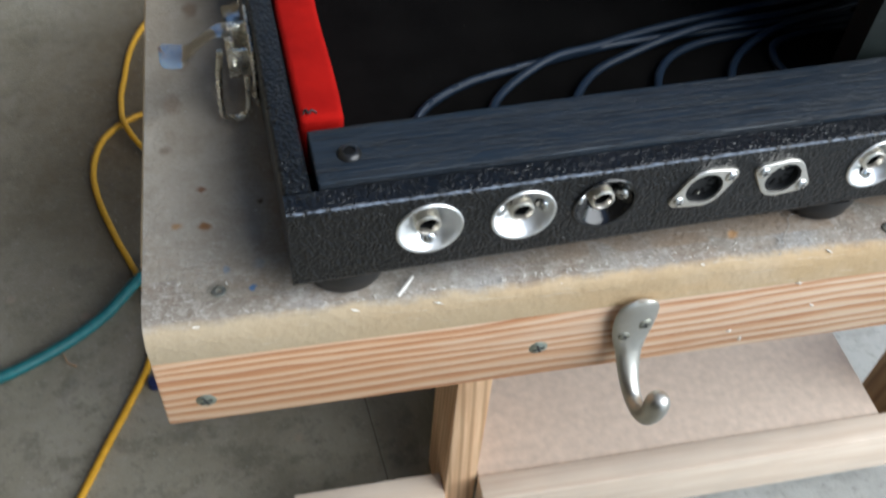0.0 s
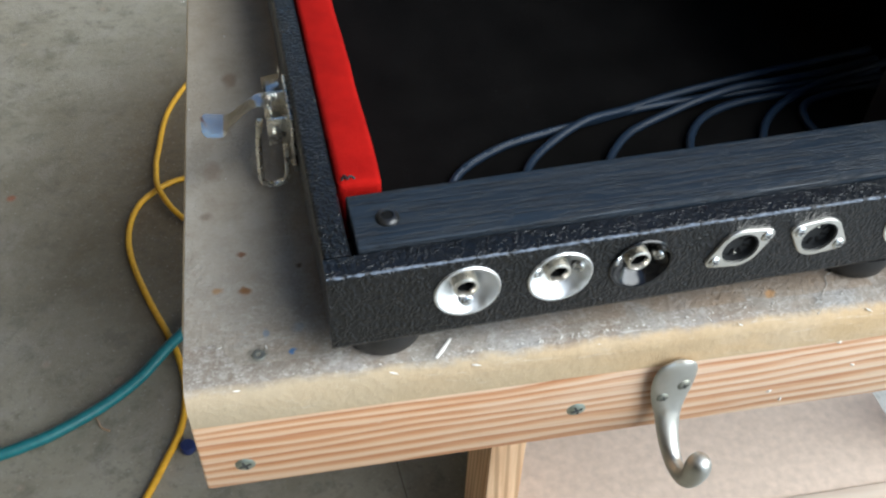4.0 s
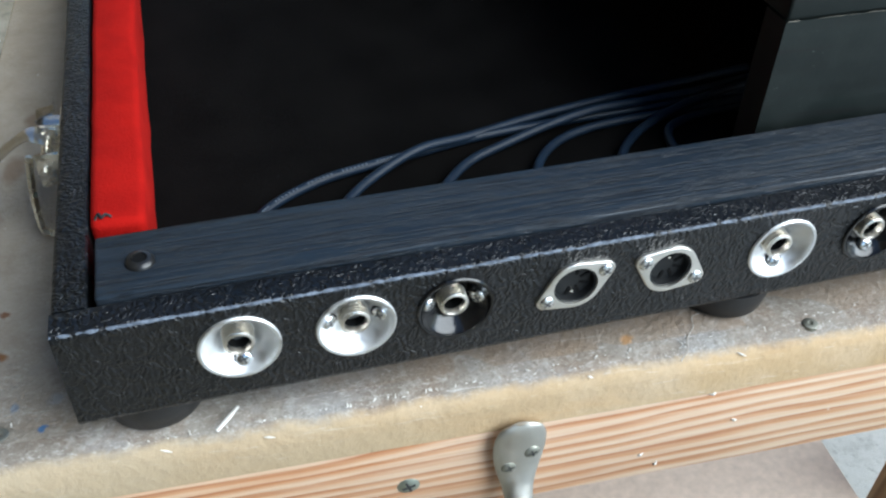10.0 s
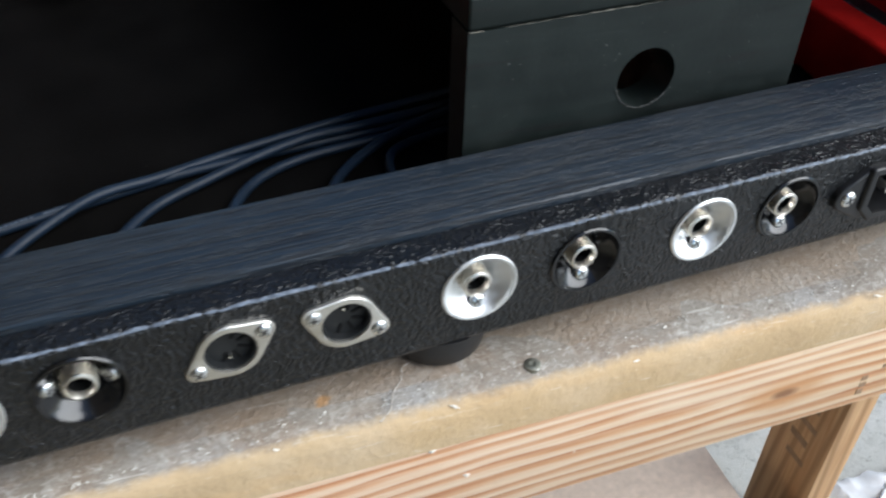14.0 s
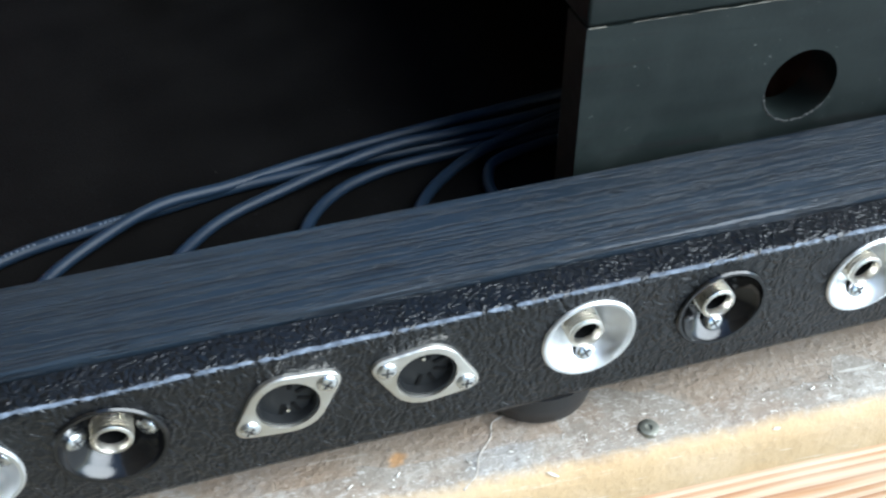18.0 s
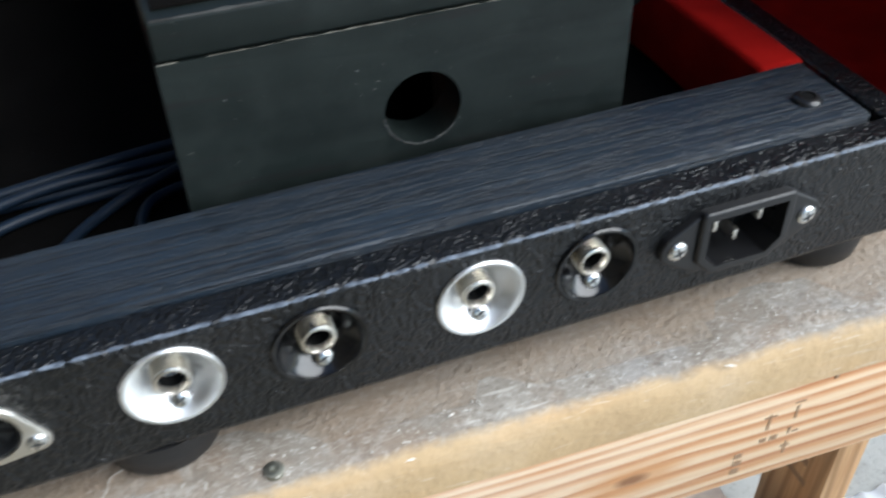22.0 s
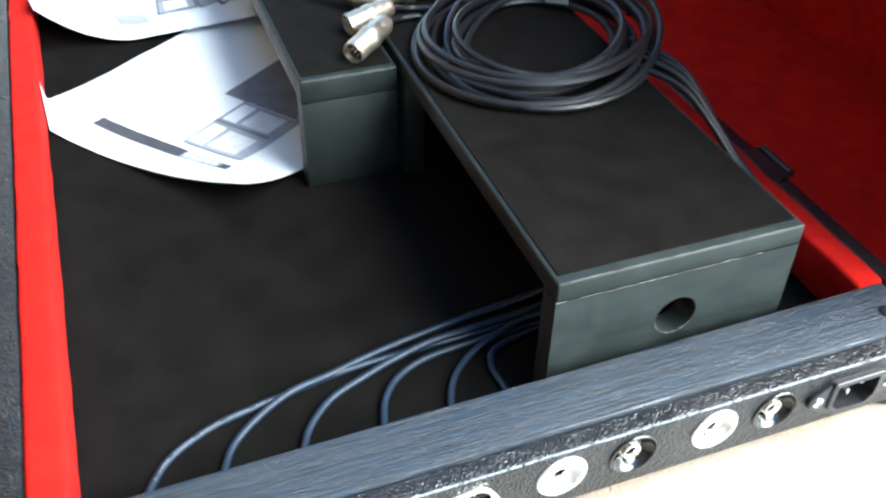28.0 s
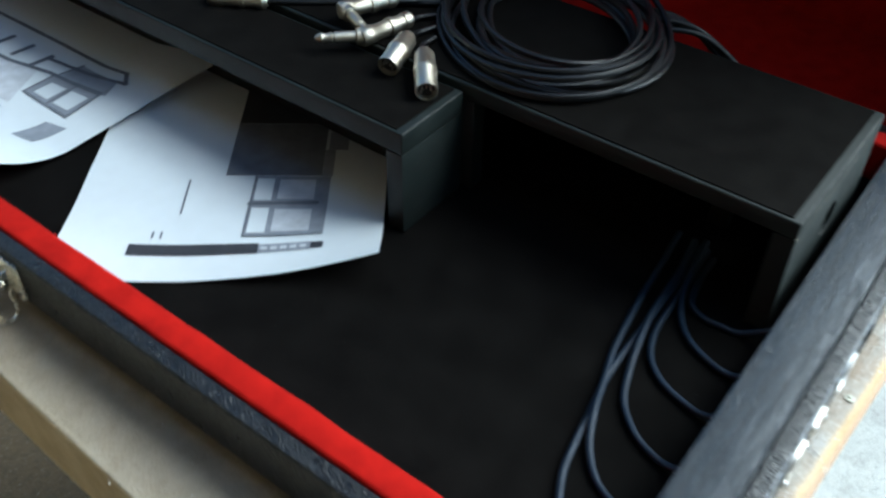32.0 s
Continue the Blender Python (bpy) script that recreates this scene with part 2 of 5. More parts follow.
def make_fir():
    m = Mat("douglas_fir_flat_grain", (0.7, 0.5, 0.3), 0.62)
    sway = m.nodes.new("ShaderNodeTexNoise")
    sway.inputs["Scale"].default_value, sway.inputs["Detail"].default_value = 1.0, 3
    m.links.new(m.scaled(4.5, 30, 30), sway.inputs["Vector"])
    drift = m.nodes.new("ShaderNodeVectorMath")
    drift.operation = "MULTIPLY_ADD"
    m.links.new(sway.outputs["Color"], drift.inputs[0])
    drift.inputs[1].default_value = (0, 0, 0.022)
    m.links.new(m.scaled(0.16, 1.0, 1.0, (0, 9.0, 0)), drift.inputs[2])
    wide = m.bands(55, "Z", 2.2, 2, 0.5, drift.outputs[0])
    wide.node.wave_profile = "SAW"
    thin = m.bands(104, "Z", 2.4, 2, 0.8, m.scaled(0.3, 1.0, 1.0, (0, 1.8, 0)))
    col = m.ramp(wide, [(0.0, (0.55, 0.22, 0.10)), (0.05, (0.78, 0.58, 0.43)), (0.20, (0.86, 0.68, 0.53)), (0.46, (0.84, 0.62, 0.45)), (0.62, (0.70, 0.38, 0.205)), (0.84, (0.56, 0.24, 0.105)), (1.0, (0.46, 0.165, 0.065))])
    col = m.blend(m.level(thin, 0.62, 0.95, 0, 0.35), col, (0.76, 0.48, 0.29))
    col = m.blend(m.level(m.noise(1.0, 4, 0.6, m.scaled(6, 60, 60)), 0.46, 0.70, 0, 0.30), col, (0.86, 0.62, 0.44))
    weathered = m.level(m.noise(1.0, 4, 0.6, m.scaled(5, 26, 26)), 0.52, 0.66, 0, 0.55)
    col = m.blend(weathered, col, (0.84, 0.71, 0.58))
    red = m.level(m.noise(1.0, 3, 0.6, m.scaled(7, 34, 34)), 0.56, 0.68, 0, 0.5)
    col = m.blend(red, col, (0.62, 0.28, 0.13))
    fibre = m.noise(1.0, 4, 0.6, m.scaled(40, 900, 900))
    col = m.blend(0.16, col, m.ramp(fibre, [(0.3, (0.40, 0.24, 0.12)), (0.7, (0.92, 0.80, 0.62))]))
    nick = m.level(m.noise(130, 3, 0.7), 0.70, 0.75)
    col = m.blend(m.math("MULTIPLY", nick, 0.6), col, (0.90, 0.84, 0.74))
    grime = m.level(m.noise(33, 6, 0.7), 0.60, 0.80)
    col = m.blend(m.math("MULTIPLY", grime, 0.4), col, (0.42, 0.30, 0.19))
    for r, c, s in ((0.0090, (0.62, 0.33, 0.16), 0.7), (0.0034, (0.26, 0.12, 0.06), 0.9)):
        at = m.nodes.new("ShaderNodeMapping")
        at.inputs["Scale"].default_value, at.inputs["Location"].default_value = (0.45, 0, 1), (-0.387 * 0.45, 0, 0.044)
        m.links.new(m.coord, at.inputs[0])
        d = m.nodes.new("ShaderNodeVectorMath")
        d.operation = "LENGTH"
        m.links.new(at.outputs[0], d.inputs[0])
        col = m.blend(m.level(m.math("ADD", d.outputs["Value"], m.math("MULTIPLY", m.noise(150, 3), 0.002)), r * 0.6, r * 1.2, s, 0.0), col, c)
    # sunlit yellow painted in towards the open end; redder, darker at the other
    side = m.nodes.new("ShaderNodeSeparateXYZ")
    m.links.new(m.coord, side.inputs[0])
    col = m.blend(m.level(m.math("ADD", side.outputs[0], m.math("MULTIPLY", m.noise(9, 3), 0.12)), 0.28, 0.50, 0.0, 0.42), col, (1.0, 0.92, 0.66), "MULTIPLY")
    col = m.blend(m.level(m.math("ADD", side.outputs[0], m.math("MULTIPLY", m.noise(9, 3), 0.12)), 0.14, 0.34, 0.75, 0.0), col, (0.90, 0.76, 0.62), "MULTIPLY")
    m.paint(col)
    m.bump(fibre, 0.0005, 0.6)
    m.bump(wide, 0.0002, 0.25)
    return m.mat


def make_fir_side(name, lo, hi, rings=0.0, along="z"):
    m = Mat(name, hi, 0.68)
    g = m.noise(1.0, 5, 0.6, m.scaled(95, 95, 4) if along == "z" else m.scaled(4, 95, 95), 0.6)
    col = m.blend(m.level(m.noise(14, 4), 0.35, 0.7, 0, 0.5), m.ramp(g, [(0.38, lo), (0.60, hi)]), tuple(c * 0.8 for c in hi))
    if rings:
        ring_line = m.bands(rings, "DIAGONAL", 2.0, 2, 1.2, m.scaled(1, 1, 0.05))
        col = m.blend(m.level(ring_line, 0.55, 0.95, 0, 0.75), col, tuple(c * 0.72 for c in lo))
    m.paint(col)
    m.bump(g, 0.0004, 0.5)
    return m.mat


def spots(m, base, places, rough=240, amount=0.0022):
    """Blots of their own colour and size at given places of the bench top."""
    warp = m.nodes.new("ShaderNodeTexNoise")
    warp.inputs["Scale"].default_value, warp.inputs["Detail"].default_value = rough, 4
    m.links.new(m.coord, warp.inputs["Vector"])
    v = m.nodes.new("ShaderNodeVectorMath")
    v.operation = "MULTIPLY_ADD"
    m.links.new(warp.outputs["Color"], v.inputs[0])
    v.inputs[1].default_value = (amount * 2, amount * 2, 0)
    m.links.new(m.coord, v.inputs[2])
    for x, y, r, long, color, strength in places:
        q = Matrix.Rotation(radians(2.6), 3, "Z") @ Vector((x + 0.0527, y - 0.0003, 0))
        s = m.nodes.new("ShaderNodeMapping")
        s.inputs["Location"].default_value = (-(q.x + amount), -(q.y + amount) * long, 0)
        s.inputs["Scale"].default_value = (1, long, 0)
        m.links.new(v.outputs[0], s.inputs[0])
        d = m.nodes.new("ShaderNodeVectorMath")
        d.operation = "LENGTH"
        m.links.new(s.outputs[0], d.inputs[0])
        base = m.blend(m.level(d.outputs["Value"], r * 0.55, r * 1.15, strength, 0.0), base, color)
    return base


def grimy(m):
    """The colour of the dirty board top, and the cloudiness under it."""
    cloud = m.noise(16, 7, 0.68)
    base = m.ramp(cloud, [(0.30, (0.185, 0.150, 0.115)), (0.5, (0.26, 0.228, 0.19)), (0.70, (0.345, 0.32, 0.28))])
    brown = m.level(m.noise(44, 7, 0.75, m.scaled(0.6, 1.0, 1.0)), 0.47, 0.60)
    base = m.blend(m.math("MULTIPLY", brown, 0.40), base, (0.27, 0.18, 0.115))
    film = m.level(m.noise(27, 6, 0.7, m.scaled(0.8, 1.0, 1.0, (0, 0, 30))), 0.50, 0.62)
    base = m.blend(m.math("MULTIPLY", film, 0.40), base, (0.36, 0.365, 0.37))
    pale = m.level(m.noise(260, 5, 0.75), 0.53, 0.60)
    base = m.blend(m.math("MULTIPLY", pale, 0.28), base, (0.56, 0.53, 0.48))
    fibre = m.level(m.noise(1.0, 4, 0.7, m.scaled(420, 1100, 420), 1.5), 0.56, 0.62)
    base = m.blend(m.math("MULTIPLY", fibre, 0.42), base, (0.70, 0.68, 0.64))
    dark = m.level(m.noise(520, 5, 0.75), 0.36, 0.45, 1, 0)
    base = m.blend(m.math("MULTIPLY", dark, 0.50), base, (0.12, 0.088, 0.062))
    for turn, thin, much in ((24, 620, 0.55), (-38, 760, 0.45), (70, 900, 0.40)):
        scratch = m.level(m.noise(1.0, 3, 0.6, m.scaled(26, thin, 26, (0, 0, turn)), 0.6), 0.69, 0.73)
        base = m.blend(m.math("MULTIPLY", scratch, much), base, (0.70, 0.67, 0.61))
    return base, cloud


def make_boardtop():
    m = Mat("grimy_worn_board", (0.33, 0.29, 0.24), 0.75)
    base, cloud = grimy(m)
    # brighter light at the open end, painted in as a paler tone
    along = m.nodes.new("ShaderNodeSeparateXYZ")
    m.links.new(m.coord, along.inputs[0])
    lightened = m.level(m.math("ADD", along.outputs[0], m.math("MULTIPLY", m.noise(22, 5, 0.7), 0.25)), 0.40, 0.66, 0.0, 0.45)
    base = m.blend(lightened, base, (0.545, 0.475, 0.40))
    # browner along the foot of the case
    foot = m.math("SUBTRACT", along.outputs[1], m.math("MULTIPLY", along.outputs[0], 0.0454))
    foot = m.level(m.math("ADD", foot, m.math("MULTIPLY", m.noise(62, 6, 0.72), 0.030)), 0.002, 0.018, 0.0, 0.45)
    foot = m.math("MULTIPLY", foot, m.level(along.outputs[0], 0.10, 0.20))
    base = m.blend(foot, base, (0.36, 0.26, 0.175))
    # lighter and more tan beside the case
    beside_case = m.level(m.math("ADD", along.outputs[0], m.math("MULTIPLY", m.noise(34, 5, 0.7), 0.05)), 0.060, 0.105, 0.80, 0.0)
    beside_case = m.math("MULTIPLY", beside_case, m.level(m.math("ADD", along.outputs[1], m.math("MULTIPLY", m.noise(46, 5, 0.7), 0.06)), 0.035, 0.105, 0.35, 1.0))
    back = m.level(along.outputs[1], 0.06, 0.30, 0.0, 1.0)
    tan = m.blend(m.level(m.noise(58, 6, 0.7), 0.42, 0.64), m.blend(back, (0.47, 0.425, 0.35), (0.55, 0.46, 0.33)), m.blend(back, (0.38, 0.325, 0.25), (0.47, 0.38, 0.26)))
    base = m.blend(beside_case, base, tan)
    base = spots(m, base, (
        (0.234, -0.0045, 0.0046, 1.5, (0.16, 0.12, 0.09), 0.8), (0.170, 0.003, 0.0024, 1.0, (0.55, 0.30, 0.12), 0.8),
        (-0.026, 0.0135, 0.0042, 1.0, (0.14, 0.13, 0.10), 0.75), (-0.0136, 0.0130, 0.0015, 1.4, (0.06, 0.16, 0.34), 0.95), (-0.0215, 0.0225, 0.0016, 0.8, (0.14, 0.22, 0.32), 0.6), (-0.0100, 0.0235, 0.0024, 1.0, (0.20, 0.26, 0.32), 0.4),
        (-0.028, 0.0455, 0.0026, 1.3, (0.22, 0.10, 0.03), 0.95), (-0.038, 0.0470, 0.0020, 1.3, (0.34, 0.20, 0.09), 0.85), (-0.0276, 0.0650, 0.0024, 1.6, (0.20, 0.09, 0.04), 0.95), (-0.0066, 0.0545, 0.0013, 1.0, (0.10, 0.06, 0.03), 0.9),
        (-0.030, 0.150, 0.0050, 0.5, (0.25, 0.17, 0.11), 0.7), (-0.024, 0.185, 0.0040, 0.6, (0.24, 0.16, 0.10), 0.7), (-0.036, 0.118, 0.0040, 0.5, (0.30, 0.22, 0.15), 0.6), (-0.040, 0.090, 0.0026, 1.0, (0.22, 0.17, 0.12), 0.7),
        (0.345, -0.0100, 0.0022, 1.2, (0.50, 0.34, 0.18), 0.7), (0.098, 0.0010, 0.0014, 1.0, (0.36, 0.14, 0.06), 0.8), (0.300, -0.008, 0.006, 2.0, (0.26, 0.18, 0.12), 0.6), (0.395, -0.003, 0.008, 2.2, (0.27, 0.17, 0.10), 0.6)))
    m.paint(base)
    m.bump(m.noise(420, 5, 0.7), 0.0013, 0.9)
    m.bump(cloud, 0.001, 0.4)
    return m.mat


def make_boardedge():
    m = Mat("worn_yellowish_board_edge", (0.62, 0.46, 0.26), 0.7)
    n1 = m.noise(24, 5, 0.6)
    col = m.ramp(n1, [(0.3, (0.47, 0.325, 0.175)), (0.5, (0.54, 0.385, 0.215)), (0.72, (0.60, 0.45, 0.285))])
    blot = m.level(m.noise(1.0, 5, 0.6, m.scaled(10, 40, 40)), 0.50, 0.66)
    col = m.blend(m.math("MULTIPLY", blot, 0.55), col, (0.60, 0.375, 0.175))
    grime = m.level(m.noise(70, 6, 0.7), 0.58, 0.74)
    col = m.blend(m.math("MULTIPLY", grime, 0.35), col, (0.45, 0.35, 0.22))
    hair = m.level(m.noise(1.0, 3, 0.7, m.scaled(60, 700, 700, (0, 0, 35)), 1.2), 0.62, 0.68)
    col = m.blend(m.math("MULTIPLY", hair, 0.4), col, (0.76, 0.70, 0.60))
    sep = m.nodes.new("ShaderNodeSeparateXYZ")
    m.links.new(m.coord, sep.inputs[0])
    # darker and greyer towards the corner of the bench
    corner_grey = m.level(m.math("ADD", sep.outputs[0], m.math("MULTIPLY", m.noise(20, 4), 0.12)), 0.08, 0.32, 0.75, 0.0)
    col = m.blend(corner_grey, col, (0.43, 0.36, 0.255))
    reach = m.math("ADD", sep.outputs[1], m.math("MULTIPLY", m.math("SUBTRACT", m.noise(60, 6, 0.72), 0.5), 0.006))
    col = m.blend(m.level(reach, 0.0018, 0.0042), col, grimy(m)[0])
    m.paint(col)
    m.bump(m.noise(130, 6, 0.7), 0.0012, 0.7)
    return m.mat


def make_sideedge():
    m = Mat("tan_board_edge", (0.56, 0.42, 0.24), 0.72)
    col = m.ramp(m.noise(30, 6, 0.65), [(0.32, (0.44, 0.315, 0.165)), (0.5, (0.54, 0.40, 0.225)), (0.7, (0.63, 0.49, 0.30))])
    grime = m.level(m.noise(85, 6, 0.7), 0.56, 0.72)
    col = m.blend(m.math("MULTIPLY", grime, 0.4), col, (0.33, 0.24, 0.14))
    m.paint(col)
    m.bump(m.noise(150, 6, 0.7), 0.001, 0.7)
    return m.mat


def make_concrete():
    m = Mat("stained_concrete", (0.2, 0.19, 0.17), 0.85)
    big = m.noise(4.0, 7, 0.68)
    fine = m.noise(70, 7, 0.75)
    patch = m.noise(19, 6, 0.72)
    # olive-brown at low x, paler grey past about x = 0.5
    slab_brown = m.ramp(big, [(0.32, (0.178, 0.157, 0.110)), (0.5, (0.252, 0.228, 0.170)), (0.68, (0.318, 0.292, 0.228))])
    slab_brown = m.blend(m.level(patch, 0.50, 0.62, 0, 0.6), slab_brown, (0.120, 0.108, 0.078))
    slab_brown = m.blend(m.level(m.noise(31, 5, 0.7), 0.58, 0.68, 0, 0.5), slab_brown, (0.22, 0.195, 0.15))
    spot = m.level(m.cells(11), 0.05, 0.11, 1, 0)
    slab_brown = m.blend(m.math("MULTIPLY", spot, 0.6), slab_brown, (0.34, 0.27, 0.20))
    smear = m.level(m.noise(9, 6, 0.75, None, 1.5), 0.50, 0.63, 0, 0.55)
    slab_brown = m.blend(smear, slab_brown, (0.29, 0.262, 0.215))
    rust = m.level(m.cells(4.3), 0.03, 0.05, 1, 0)
    slab_brown = m.blend(m.math("MULTIPLY", rust, 0.75), slab_brown, (0.30, 0.09, 0.04))
    # darker and browner round a point behind the bench
    brown_spread = m.nodes.new("ShaderNodeVectorMath")
    brown_spread.operation = "DISTANCE"
    m.links.new(m.coord, brown_spread.inputs[0])
    brown_spread.inputs[1].default_value = (0.17, 1.16, -0.90)
    slab_brown = m.blend(m.level(m.math("ADD", brown_spread.outputs["Value"], m.math("MULTIPLY", patch, 0.25)), 0.50, 0.86, 0.92, 0.0), slab_brown, m.blend(m.level(fine, 0.4, 0.62), (0.100, 0.066, 0.026), (0.060, 0.040, 0.018)))
    pale = m.ramp(big, [(0.3, (0.36, 0.365, 0.345)), (0.5, (0.44, 0.445, 0.42)), (0.7, (0.52, 0.52, 0.495))])
    pale = m.blend(m.level(patch, 0.50, 0.66, 0, 0.5), pale, (0.24, 0.235, 0.22))
    sep = m.nodes.new("ShaderNodeSeparateXYZ")
    m.links.new(m.scaled(1, 1, 1, (0, 0, -3)), sep.inputs[0])
    col = m.blend(m.level(m.math("ADD", sep.outputs[0], m.math("MULTIPLY", patch, 0.12)), 0.44, 0.56), slab_brown, pale)
    col = m.blend(m.level(fine, 0.30, 0.46, 0.55, 0.0), col, (0.075, 0.068, 0.052))
    chip = m.level(m.noise(210, 3, 0.7), 0.63, 0.69)
    m.paint(m.blend(m.math("MULTIPLY", chip, 0.55), col, (0.50, 0.48, 0.43)))
    m.bump(fine, 0.003, 0.6)
    m.bump(m.noise(380, 4), 0.0008, 0.5)
    return m.mat


def make_edgeglint():
    # pale bluish colours paint the sky's highlight on the worn edge
    m = Mat("worn_tolex_edge_glint", (0.06, 0.065, 0.075), 0.4)
    mottle = m.noise(420, 5, 0.75)
    m.paint(m.ramp(mottle, [(0.30, (0.035, 0.042, 0.055)), (0.46, (0.105, 0.125, 0.160)), (0.66, (0.24, 0.28, 0.345))]))
    m.bump(m.noise(420, 3), 0.0003, 0.8)
    return m.mat


EDGEGLINT = make_edgeglint()
TOLEX, BARWOOD, BLACKPLY, CARPET, VELVET = make_tolex(), make_barwood(), make_blackply(), make_carpet(), make_velvet()
ALU = make_metal("spun_aluminium", (0.84, 0.85, 0.85), 0.45)
NICKEL = make_metal("nickel_plate", (0.80, 0.765, 0.70), 0.30)
CHROME = make_metal("bright_zinc", (0.92, 0.88, 0.78), 0.26)
SATIN = make_metal("satin_nickel", (0.56, 0.545, 0.50), 0.42)
POLISHED = make_metal("polished_zinc", (0.94, 0.93, 0.90), 0.13)
BRASSY = make_metal("pale_gold_nickel", (0.60, 0.55, 0.45), 0.42)
FLANGE = make_metal("bright_flange", (0.77, 0.745, 0.69), 0.38)
DIRTYZINC = make_metal("dirty_zinc", (0.34, 0.34, 0.29), 0.6)
ZINCBRIGHT = make_metal("bright_zinc_screw", (0.78, 0.79, 0.78), 0.24)
ZINC = make_metal("zinc_screw", (0.42, 0.46, 0.40), 0.42)
SLOTDARK = make_plain("screw_slot_shadow", (0.05, 0.05, 0.05), 0.6, 0.4, 0.00002)
GLOSSBLACK = make_plain("gloss_black_enamel", (0.006, 0.006, 0.0065), 0.17, 0.62, 0.00001)
PLASTIC = make_plain("black_plastic", (0.012, 0.012, 0.013), 0.38, 0.5, 0.00003)
RUBBER = make_plain("black_rubber", (0.016, 0.016, 0.017), 0.46, 0.4, 0.0001)
COILED = make_plain("black_cable_jacket", (0.007, 0.0075, 0.009), 0.42, 0.45, 0.00004)
CABLE = make_plain("dark_grey_cable_jacket", (0.0075, 0.0170, 0.033), 0.48, 0.35, 0.00004)
BLACKSTEEL = make_plain("black_oxide_steel", (0.015, 0.015, 0.015), 0.28, 0.6, 0.00002)
# near-black colour paints the shade inside holes and slots
VOID = make_plain("painted_hole_shade", (0.004, 0.004, 0.004), 0.8, 0.2)
FIR, BOARDTOP, BOARDEDGE, CONCRETE = make_fir(), make_boardtop(), make_boardedge(), make_concrete()
SIDEEDGE = make_sideedge()
FIRLEG = make_fir_side("pale_fir_leg", (0.62, 0.35, 0.18), (0.82, 0.555, 0.34), 52)
FIRBROWN = make_fir_side("orange_brown_fir", (0.46, 0.25, 0.11), (0.64, 0.40, 0.21), 30)
PALEWOOD = make_fir_side("pale_pine", (0.70, 0.555, 0.43), (0.79, 0.665, 0.54), along="x")
TANBOARD = make_plain("tan_hardboard", (0.66, 0.535, 0.435), 0.75, 0.3, 0.00004, 0.10)
PAPER = make_plain("white_paper", (0.62, 0.66, 0.69), 0.8, 0.3, 0.00004, 0.02)
INK = make_plain("dark_print", (0.035, 0.037, 0.045), 0.7, 0.3, 0.00002)
INKGREY = make_plain("grey_print", (0.24, 0.26, 0.30), 0.75, 0.3, 0.00002)
INKLIGHT = make_plain("light_grey_print", (0.50, 0.52, 0.56), 0.75, 0.3, 0.00002)
STRAP = make_plain("pale_grey_strap", (0.78, 0.82, 0.82), 0.7, 0.3, 0.0003)
YELLOW = make_plain("yellow_cord", (0.56, 0.29, 0.015), 0.5, 0.4, 0.0002)
TEAL = make_plain("teal_hose", (0.012, 0.125, 0.135), 0.45, 0.4, 0.0002)
JOINTDIRT = make_plain("dirt_filled_joint", (0.055, 0.046, 0.032), 0.9, 0.2, 0.0003)
WALLPAINT = make_plain("dusty_tan_wall", (0.42, 0.36, 0.28), 0.8, 0.3, 0.001)
CEILBOARD = make_plain("bare_ceiling_board", (0.40, 0.33, 0.24), 0.8, 0.3, 0.001)
STAMPINK = make_plain("stamp_ink", (0.33, 0.22, 0.14), 0.8, 0.2)
CRACKPALE = make_plain("pale_crack", (0.46, 0.42, 0.37), 0.8, 0.2)
SPLINT = make_plain("white_splinter", (0.78, 0.76, 0.70), 0.7, 0.3)


# ---- mesh helpers ----
def part(name, bm, material, parent=None, label="", smooth=True):
    me = bpy.data.meshes.new(name)
    bmesh.ops.recalc_face_normals(bm, faces=bm.faces[:])
    bm.to_mesh(me)
    bm.free()
    me.materials.append(material)
    if smooth:
        for p in me.polygons:
            p.use_smooth = True
        me.set_sharp_from_angle(angle=radians(38))
    ob = new(name, me)
    if parent:
        ob.parent = parent
    if label:
        ob["label"] = label
    return ob


def thing(name, label, category, group="", kind="", at=None):
    ob = new(name)
    ob.empty_display_size = 0.01
    if at is not None:
        ob.matrix_basis = at
    return tagged(ob, label, category, group, kind)


def box(x0, x1, y0, y1, z0, z1, bevel=0.0, seg=2, bm=None):
    one = bmesh.new()
    bmesh.ops.create_cube(one, size=1, matrix=Matrix.Translation(((x0 + x1) / 2, (y0 + y1) / 2, (z0 + z1) / 2)) @ Matrix.Diagonal((x1 - x0, y1 - y0, z1 - z0, 1)))
    if bevel:
        bmesh.ops.bevel(one, geom=one.edges[:], offset=bevel, segments=seg, profile=0.5, affect="EDGES")
    return merge(bm, one)


def merge(bm, one):
    if bm is None:
        return one
    me = bpy.data.meshes.new("tmp")
    one.to_mesh(me)
    one.free()
    bm.from_mesh(me)
    bpy.data.meshes.remove(me)
    return bm


def axis_matrix(origin, direction):
    """A frame at origin whose z axis runs along direction."""
    return Matrix.Translation(origin) @ Vector(direction).to_track_quat("Z", "Y").to_matrix().to_4x4()


